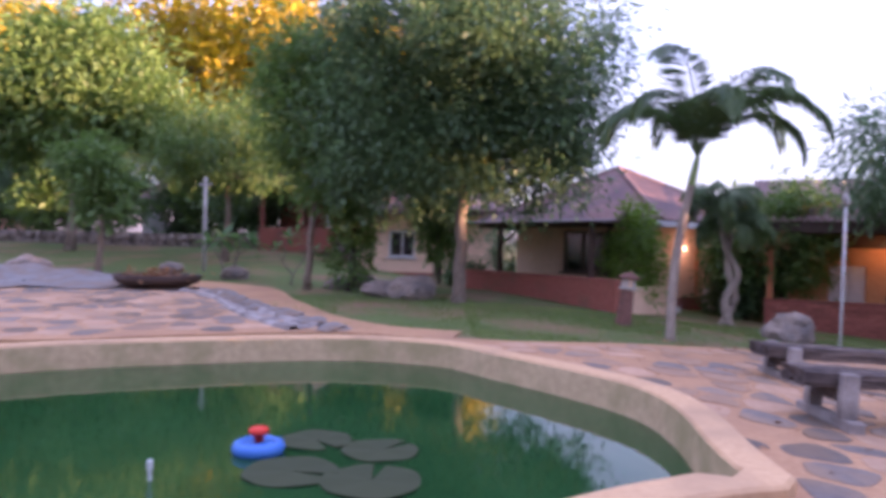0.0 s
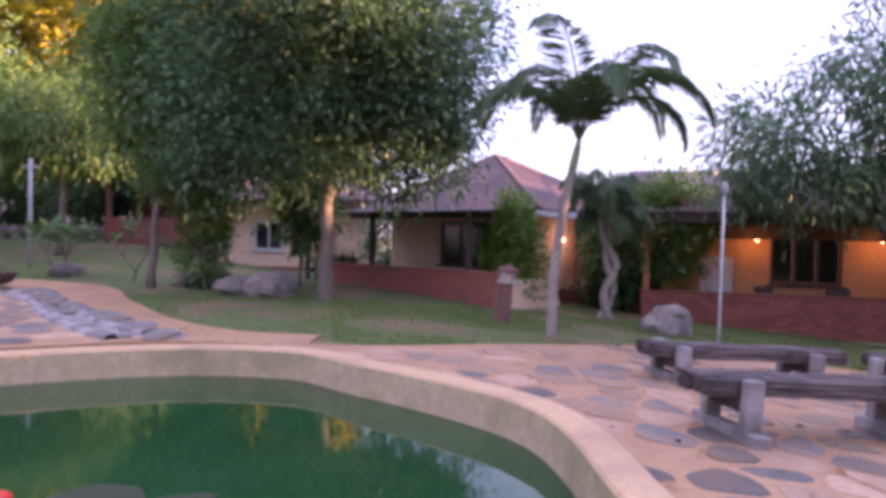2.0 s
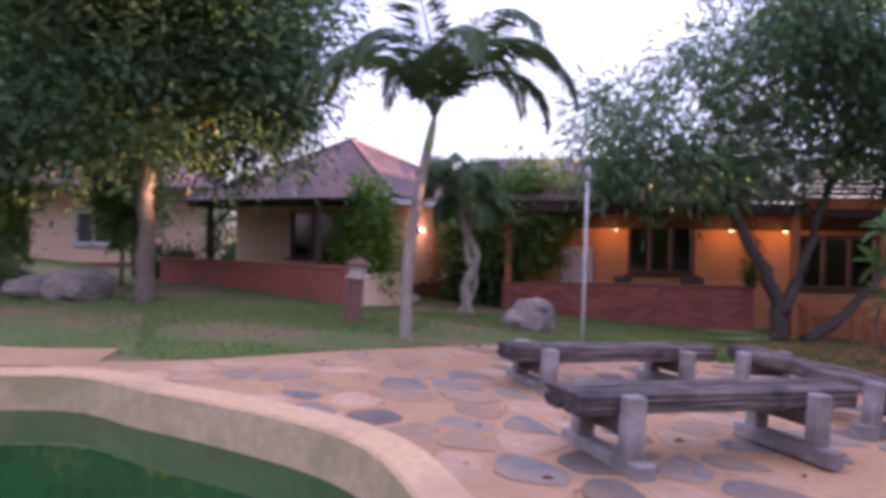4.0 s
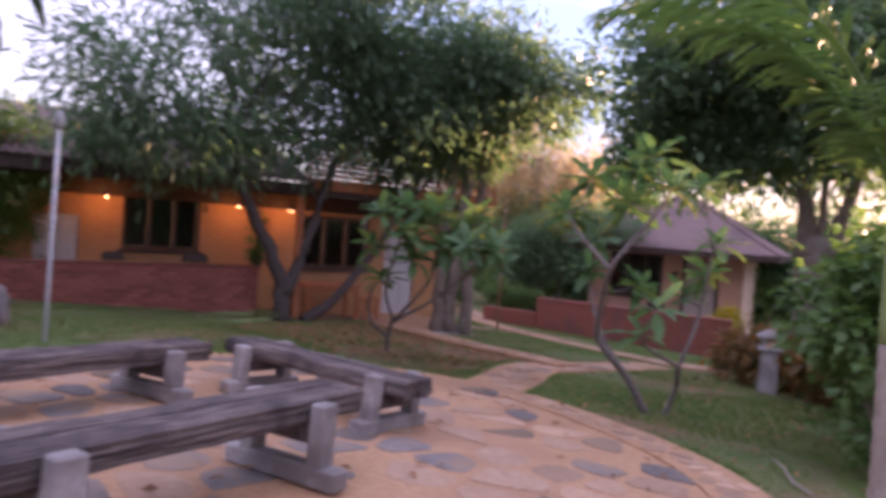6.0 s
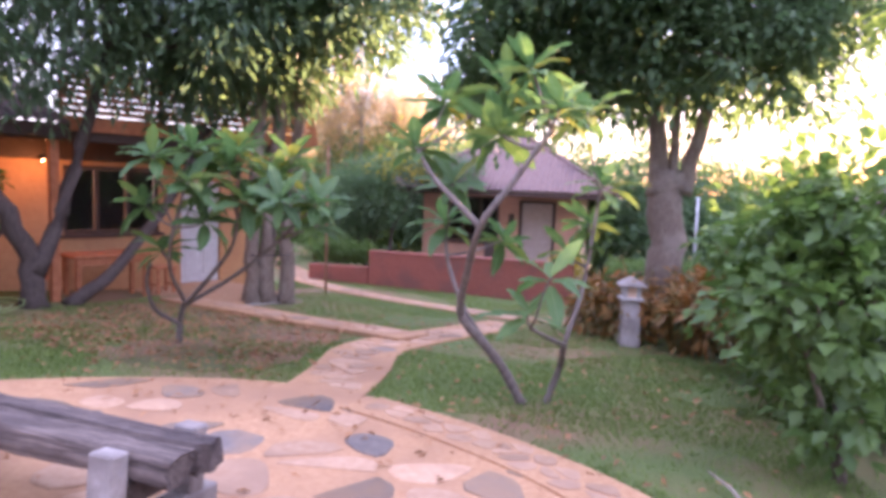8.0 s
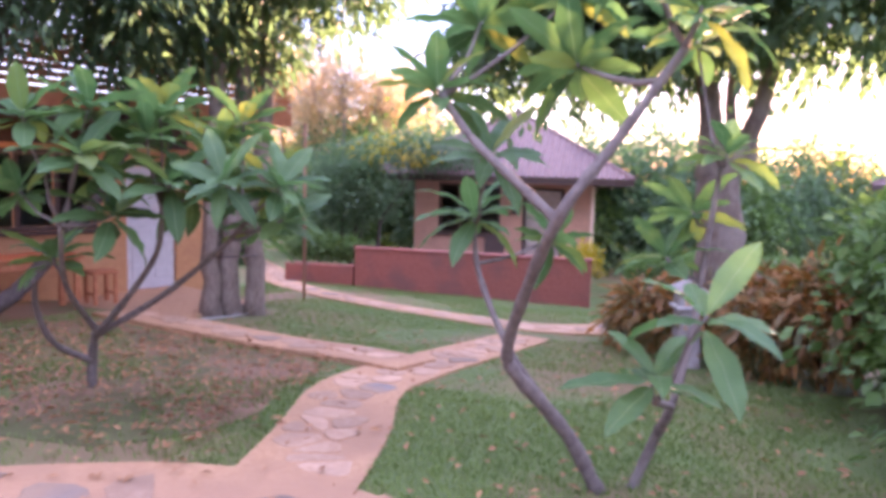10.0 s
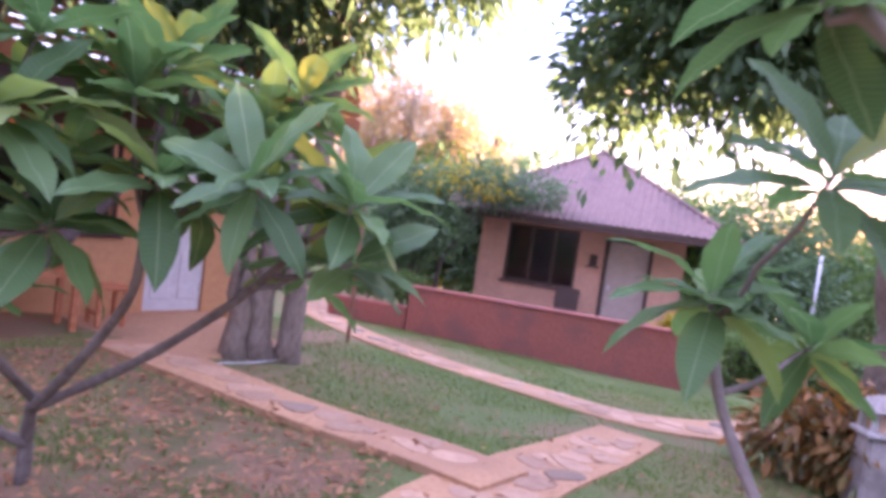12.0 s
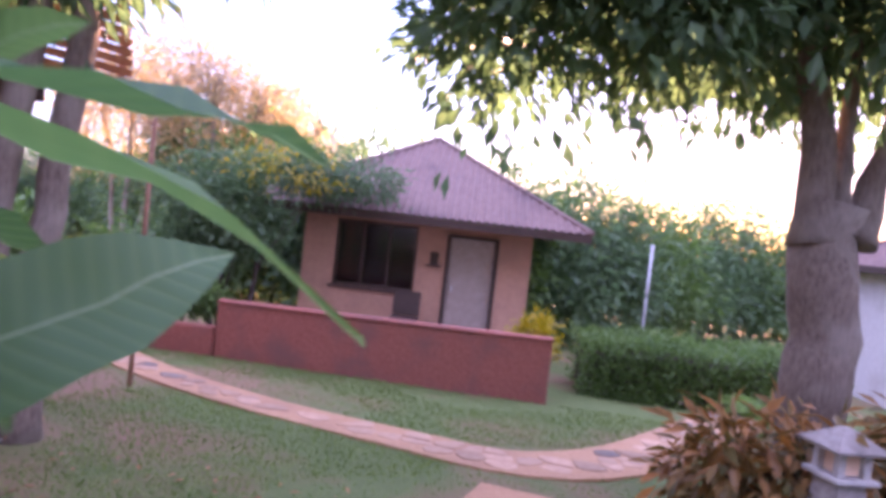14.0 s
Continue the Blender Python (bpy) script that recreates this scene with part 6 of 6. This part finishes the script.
def hedge():
    x0, y0, z = 21.6, 2.6, ground_z(21.6, 2.6)
    ob = thing("hedge", (x0, y0, z - 0.02), "clipped dark green hedge", "hedge")
    rng = np.random.default_rng(5)
    n = 16000
    p = np.stack([rng.uniform(-0.9, 0.9, n), rng.uniform(-2.4, 1.9, n), rng.uniform(0.05, 1.0, n)], axis=1)
    face = rng.integers(0, 3, n)
    p[face == 0, 2] = 1.0 + 0.06 * rng.normal(size=(face == 0).sum())
    p[face == 1, 0] = -0.9 + 0.05 * rng.normal(size=(face == 1).sum())
    p[:, 2] += 0.05 * np.sin(p[:, 1] * 3)
    way = rng.normal(size=(n, 3)) + np.array([0, 0, 0.6])
    link_mesh("foliage", leaves_mesh("foliage", p, way, rng.normal(size=(n, 3)) + np.array([0, 0, 0.5]), rng.uniform(0.07, 0.13, n), rng.uniform(0.03, 0.06, n)), LEAF_MID, ob)
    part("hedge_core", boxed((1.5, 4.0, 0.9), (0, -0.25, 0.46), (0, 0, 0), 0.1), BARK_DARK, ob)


hedge()
stick = thing("stick", (7.75, 3.30, ground_z(7.75, 3.30) + 0.05), "pale dry fallen branch on the lawn", "stick")
bm = bmesh.new()
tube(bm, [(0.35, 0.12, 0.0), (0.1, 0.02, 0.012), (-0.2, -0.06, 0.0), (-0.42, -0.2, 0.01)], [0.006, 0.011, 0.012, 0.008], 6)
part("branch", bm, BARK_PALE, stick, smooth=True)
hose = thing("garden_hose", (10.0, 11.7, ground_z(10.0, 11.7) + 0.03), "coiled grey-green garden hose on the grass", "hose")
bm = bmesh.new()
tube(bm, [((0.30 + 0.012 * k + 0.03 * math.sin(k * 1.7)) * math.cos(k * 0.5), (0.24 + 0.01 * k) * math.sin(k * 0.5), 0.012 * math.sin(k * 0.9) + 0.004 * k / 5) for k in range(40)], [0.011] * 40, 6)
part("coil", bm, PALM_GREEN, hose, smooth=True)
pipe = thing("water_pipe", (13.2, 9.55, ground_z(13.2, 9.55) + 0.03), "thin pale plastic pipe across the earth", "pipe")
bm = bmesh.new()
tube(bm, [(-0.2, 0.4, 0.01), (0.1, 0.25, 0.0), (0.45, 0.12, -0.03), (0.7, 0.10, -0.05), (1.1, -0.05, -0.08)], [0.008] * 5, 6)
part("run", bm, STEEL, pipe, smooth=True)
palm((19.6, 1.9), [(0, 0, 0), (0, 0, 0.12)], 0.06, 0.05, 12, 0.9, "small fern-like palm by the hedge", 9, arch=75, droop=-30, leaflet=0.22, leaf=LEAF_BRIGHT, lift=(-30, 10), pairs=22)
pole("steel_pole", (27.0, 2.0), 2.9, 0.04, STEEL, "grey steel pole behind the hedge")


def chair():
    ob = thing("porch_chair", (21.9, 7.6, -1.12), "dark wooden chair below the window", "chair", turn=-90)
    part("seat", boxed((0.5, 0.45, 0.05), (0, 0, 0.42), (0, 0, 0), 0.01), DARK_WOOD, ob)
    part("backrest", boxed((0.5, 0.04, 0.45), (0, 0.22, 0.68), (-8, 0, 0), 0.01), DARK_WOOD, ob)
    for x in (-0.21, 0.21):
        for y in (-0.18, 0.18):
            part("leg", boxed((0.05, 0.05, 0.40), (x, y, 0.2), (0, 0, 0), 0.006), DARK_WOOD, ob)


chair()
lamp = thing("wall_ornament", (22.47, 7.2, 0.42), "dark wooden ornament on the bungalow wall", "ornament", turn=-90)
part("plate", boxed((0.16, 0.03, 0.26), (0, 0, 0), (0, 0, 0), 0.01), DARK_WOOD, lamp)
part("shelf", boxed((0.3, 0.1, 0.03), (0, -0.03, -0.13), (0, 0, 0), 0.008), DARK_WOOD, lamp)


def house_f():
    """The white house at the edge of the garden."""
    ob = thing("white_house", (24.0, -2.5, 0), "white house with a dark window at the garden's edge", "house", turn=-90)
    zf, zt = -1.5, 1.2
    wall_with_holes("wall", 0.0, 5.0, zf - 0.3, zt, 0.16, [(0.5, 1.6, -0.6, 0.7)], WHITE, ob)
    window_unit(ob, 0.5, 1.6, -0.6, 0.7, WHITE, 2)
    part("wall", boxed((0.16, 2, zt - zf + 0.3), (0.08, 1.165, (zt + zf - 0.3) / 2)), WHITE, ob)
    hip_roof(ob, -0.5, 5.7, -0.8, 2.9, zt + 0.05, 2.3, ROOF_LILAC, 2.5)


house_f()
for k, (x, y, h, w, mat, lab) in enumerate(((29.0, 14.4, 8.6, 2.4, LEAF_AUTUMN, "tall wispy tree with pale tan foliage"), (32.5, 13.6, 8.0, 2.2, LEAF_AUTUMN, "tall wispy tree with pale tan foliage"), (30.5, 17.6, 8.4, 2.3, LEAF_AUTUMN, "tall wispy tree with pale tan foliage"))):
    tree("bare_tree", (x, y), [([(0, 0, 0), (0.1, 0, h * 0.35), (0, 0, h * 0.7)], 0.10, 0.05), ([(0.2, 0.3, 0), (0.5, 0.8, h * 0.4), (0.4, 1.4, h * 0.7)], 0.08, 0.04), ([(0.1, -0.3, 0), (0.2, -0.7, h * 0.4), (0.3, -1.4, h * 0.7)], 0.08, 0.04)], [(0, 0, h * 0.72, w, w, h * 0.26), (0.5, -w * 0.6, h * 0.58, w * 0.8, w * 0.8, h * 0.2), (0.3, w * 0.6, h * 0.55, w * 0.8, w * 0.8, h * 0.2)], 11000, 0.19, mat, BARK_PALE, lab, 150 + k, limbs=46, clump=0.42, hollow=0.15, slim=0.2, group="tan trees beyond the path")
r = random.Random(77)
for k in range(26):
    a = k / 25
    x, y = 31 + 7 * math.sin(a * 9.0) + 5 * a, -16 + 48 * a
    h = 4.4 + 0.6 * math.sin(k * 2.1)
    tree("tree", (x, y), [([(0, 0, 0), (0.1, 0, h * 0.5)], 0.12, 0.07)], [(0, 0, h * 0.62, 2.2, 2.2, h * 0.36), (0.5, 0.8, h * 0.4, 1.7, 1.7, h * 0.3), (-0.4, -0.7, h * 0.3, 1.8, 1.8, h * 0.3)], 7500, 0.27, LEAF_DARK if k % 3 else LEAF_MID, BARK_DARK, "dark tree of the row along the garden's edge", 170 + k, limbs=4, clump=0.5, group="trees along the east edge")
for k in range(16):
    a = k / 15
    x, y, h = 26 - 36 * a, -5.5 - 5 * math.sin(a * 3.1) + 0.6 * math.sin(k * 3.0), 3.6 + 1.0 * math.sin(k * 1.3)
    tree("tree", (x, y), [([(0, 0, 0), (0.1, 0, h * 0.5)], 0.12, 0.07)], [(0, 0, h * 0.62, 2.2, 2.0, h * 0.36), (0.4, 0.6, h * 0.36, 1.7, 1.6, h * 0.3)], 3400, 0.32, LEAF_MID if k % 2 else LEAF_DARK, BARK_DARK, "green tree of the row along the south side", 210 + k, limbs=4, clump=0.5, group="trees along the south side")
for k, (x, y, h) in enumerate(((9.0, 20.0, 3.2), (12.0, 20.5, 3.6), (16.5, 19.0, 3.4), (19.5, 16.0, 3.0), (7.5, 18.0, 2.6), (21.8, 15.6, 1.7), (25.5, 13.6, 1.7), (-16, 14, 4.0), (-17, 9, 5), (-16, 3, 5), (-13, -3, 5))):
    tree("tree", (x, y), [([(0, 0, 0), (0.1, 0, h * 0.5)], 0.1, 0.06)], [(0, 0, h * 0.62, 1.6, 1.5, h * 0.36), (0.3, -0.3, h * 0.4, 1.3, 1.2, h * 0.3)], 3400, 0.24, LEAF_MID, BARK_DARK, "green tree behind the bungalows", 240 + k, limbs=4, clump=0.4, group="trees behind the bungalows")

# ---------------------------------------------------------------- paving stones
def clip(poly, m, n):
    """The part of a polygon on the side of point m that n points away from."""
    out = []
    for a, b in zip(poly, poly[1:] + poly[:1]):
        da, db = (a[0] - m[0]) * n[0] + (a[1] - m[1]) * n[1], (b[0] - m[0]) * n[0] + (b[1] - m[1]) * n[1]
        if da <= 0:
            out.append(a)
        if (da < 0) != (db < 0) and da != db:
            f = da / (da - db)
            out.append((a[0] + f * (b[0] - a[0]), a[1] + f * (b[1] - a[1])))
    return out


def crazy_paving(owner, outline, cell, gap, lift, choose, seed, near, limit=300):
    """Irregular flat stones within an outline, each proud of the mortar; those near a plan point are objects, the rest one mesh."""
    r = random.Random(seed)
    x0, x1 = min(p[0] for p in outline), max(p[0] for p in outline)
    y0, y1 = min(p[1] for p in outline), max(p[1] for p in outline)
    nx, ny = int((x1 - x0) / cell) + 1, int((y1 - y0) / cell) + 1
    seeds = {(i, j): (x0 + (i + 0.5 + r.uniform(-0.42, 0.42)) * cell, y0 + (j + 0.5 + r.uniform(-0.42, 0.42)) * cell) for i in range(-1, nx + 1) for j in range(-1, ny + 1)}
    cells = []
    for (i, j), c in seeds.items():
        if not inside(outline, *c):
            continue
        poly = [(c[0] - cell, c[1] - cell), (c[0] + cell, c[1] - cell), (c[0] + cell, c[1] + cell), (c[0] - cell, c[1] + cell)]
        for di in (-2, -1, 0, 1, 2):
            for dj in (-2, -1, 0, 1, 2):
                q = seeds.get((i + di, j + dj))
                if q and q != c:
                    d = math.hypot(q[0] - c[0], q[1] - c[1])
                    n = ((q[0] - c[0]) / d, (q[1] - c[1]) / d)
                    poly = clip(poly, (c[0] + n[0] * (d / 2 - gap), c[1] + n[1] * (d / 2 - gap)), n)
        if len(poly) < 3 or not all(inside(outline, *p) for p in poly):
            continue
        cells.append((math.hypot(c[0] - near[0], c[1] - near[1]), c, poly))
    cells.sort(key=lambda q: q[0])
    rest = {}
    for k, (_, c, poly) in enumerate(cells):
        mat = choose(r)
        if mat is None:
            continue
        # round the corners
        ring = []
        n = len(poly)
        for a in range(n):
            p, q, s = Vector(poly[a - 1]), Vector(poly[a]), Vector(poly[(a + 1) % n])
            ring += [q.lerp(p, 0.22), q.lerp(s, 0.22)]
        h = lift + r.uniform(0.003, 0.012)
        tilt = (r.uniform(-0.01, 0.01), r.uniform(-0.01, 0.01))
        cx, cy = c

        def z_at(p, extra):
            return ground_z(p.x, p.y) + extra + tilt[0] * (p.x - cx) + tilt[1] * (p.y - cy)

        low = [(p.x, p.y, z_at(p, lift - 0.03)) for p in ring]
        mid = [(p.x, p.y, z_at(p, h - 0.004)) for p in ring]
        top = [((p.x - cx) * 0.94 + cx, (p.y - cy) * 0.94 + cy, z_at(p, h)) for p in ring]
        m = len(ring)
        verts = low + mid + top
        faces = [tuple(range(2 * m, 3 * m))]
        for b in (0, m):
            faces += [(b + a, b + (a + 1) % m, b + m + (a + 1) % m, b + m + a) for a in range(m)]
        if k < limit:
            me = bpy.data.meshes.new("paving_stone")
            me.from_pydata(verts, [], faces)
            st = link_mesh("paving_stone", me, mat, owner)
        else:
            v, f = rest.setdefault(mat.name, ([], []))
            o = len(v)
            v += verts
            f += [tuple(x + o for x in q) for q in faces]
    for name, (v, f) in rest.items():
        me = bpy.data.meshes.new("far_stones")
        me.from_pydata(v, [], f)
        tagged(link_mesh("far_stones", me, bpy.data.materials[name], owner), kind="stuff")


def plaza_choice(r):
    k = r.random()
    return STONE_GREY if k < 0.30 else STONE_PINK if k < 0.72 else None


def pink_choice(r):
    return STONE_PINK if r.random() < 0.93 else STONE_GREY


pave = {o.name: o for o in scene.objects if o.name.startswith("pavement")}
crazy_paving(pave["pavement"], plaza_line, 0.40, 0.035, 0.03, plaza_choice, 1, (5.0, 5.8))
crazy_paving(pave["pavement_1"], path_main, 0.27, 0.014, 0.024, pink_choice, 2, (11.0, 6.6))
crazy_paving(pave["pavement_2"], path_cross, 0.27, 0.014, 0.026, pink_choice, 3, (15.6, 6.0))
crazy_paving(pave["pavement_3"], path_porch, 0.30, 0.014, 0.06, pink_choice, 4, (12.3, 8.0))
crazy_paving(pave["pavement_6"], border, 0.17, 0.012, 0.046, lambda r: STONE_PINK, 6, (8.0, 4.8))
crazy_paving(pave["pavement_5"], apron_line, 0.42, 0.03, 0.045, lambda r: STONE_GREY if r.random() < 0.5 else STONE_PINK, 5, (-3.0, 9.5))


def bricks(owner_name, length, z0, z1, front):
    """Brick courses on the camera's side of a porch wall."""
    owner = [o for o in scene.objects if o.name == owner_name][0]
    bm = bmesh.new()
    box(bm, (0.205, 0.03, 0.062), (0, 0, 0), (0, 0, 0), 0.004)
    me = bpy.data.meshes.new("brick")
    bm.to_mesh(me)
    bm.free()
    me.materials.append(BRICK)
    r = random.Random(3)
    rows = int((z1 - z0) / 0.074)
    for j in range(rows):
        for i in range(int(length / 0.217)):
            x = -length / 2 + 0.12 + i * 0.217 + (0.1085 if j % 2 else 0)
            if x > length / 2 - 0.1:
                continue
            b = new("brick", me)
            b.parent = owner
            b.matrix_basis = pose(x, front + r.uniform(-0.003, 0.003), z0 + 0.04 + j * 0.074, 0, 0, r.uniform(-0.5, 0.5))


bricks("porch_wall", 4.70, -0.55, 0.34, -0.105)


# ---------------------------------------------------------------- grass and fallen leaves
def lawn():
    rng = np.random.default_rng(9)
    pts = []
    keep_out = [plaza_line, path_main, path_cross, path_porch]
    boxes = [[min(p[0] for p in o), max(p[0] for p in o), min(p[1] for p in o), max(p[1] for p in o)] for o in keep_out]
    for x0, x1, y0, y1, n in ((7.0, 13.0, 2.4, 9.5, 84000), (13.0, 19.2, 2.8, 11.5, 56000), (0.4, 10.5, 8.6, 13.0, 46000), (-3.0, 0.6, 9.0, 14.0, 9000), (9.0, 13.0, 9.5, 11.4, 9000)):
        for x, y in zip(rng.uniform(x0, x1, n), rng.uniform(y0, y1, n)):
            thin = noise.noise((x * 0.55, y * 0.55, 3.0))
            if thin < -0.12 and rng.random() < 0.8:
                continue
            if 8.8 < x < 12.6 and 7.2 < y < 11.2 and rng.random() < 0.3 and inside(bed_line, x, y):
                continue
            if any(b[0] < x < b[1] and b[2] < y < b[3] and inside(o, x, y) for o, b in zip(keep_out, boxes)):
                continue
            pts.append((x, y, ground_z(x, y) + 0.018 * noise.noise((x * 1.3, y * 1.3, 0)) - 0.005))
    p = np.array(pts)
    n = len(p)
    way = rng.normal(size=(n, 3)) * 0.55 + np.array([0, 0, 1.0])
    me = leaves_mesh("grass", p, way, rng.normal(size=(n, 3)), rng.uniform(0.025, 0.06, n), rng.uniform(0.006, 0.012, n))
    tagged(link_mesh("grass", me, BLADE), "short green lawn grass with worn gaps", "grass", kind="stuff")
    n = 2600
    q = np.stack([np.concatenate([rng.uniform(7.6, 14, 700), rng.uniform(2, 9, 300), rng.uniform(8.9, 12.4, 1600)]), np.concatenate([rng.uniform(2.6, 10.5, 700), rng.uniform(4, 12, 300), rng.uniform(7.2, 10.9, 1600)]), np.zeros(n)], axis=1)
    q[:, 2] = [ground_z(a, b) + 0.055 for a, b, _ in q]
    way = rng.normal(size=(n, 3)) * np.array([1, 1, 0.15])
    me = leaves_mesh("fallen_leaves", q, way, np.array([0, 0, 1.0]) + rng.normal(size=(n, 3)) * 0.3, rng.uniform(0.05, 0.11, n), rng.uniform(0.02, 0.045, n))
    tagged(link_mesh("fallen_leaves", me, LEAF_DRY), "dry brown leaves scattered on lawn and paving", "fallen leaves", kind="stuff")


lawn()
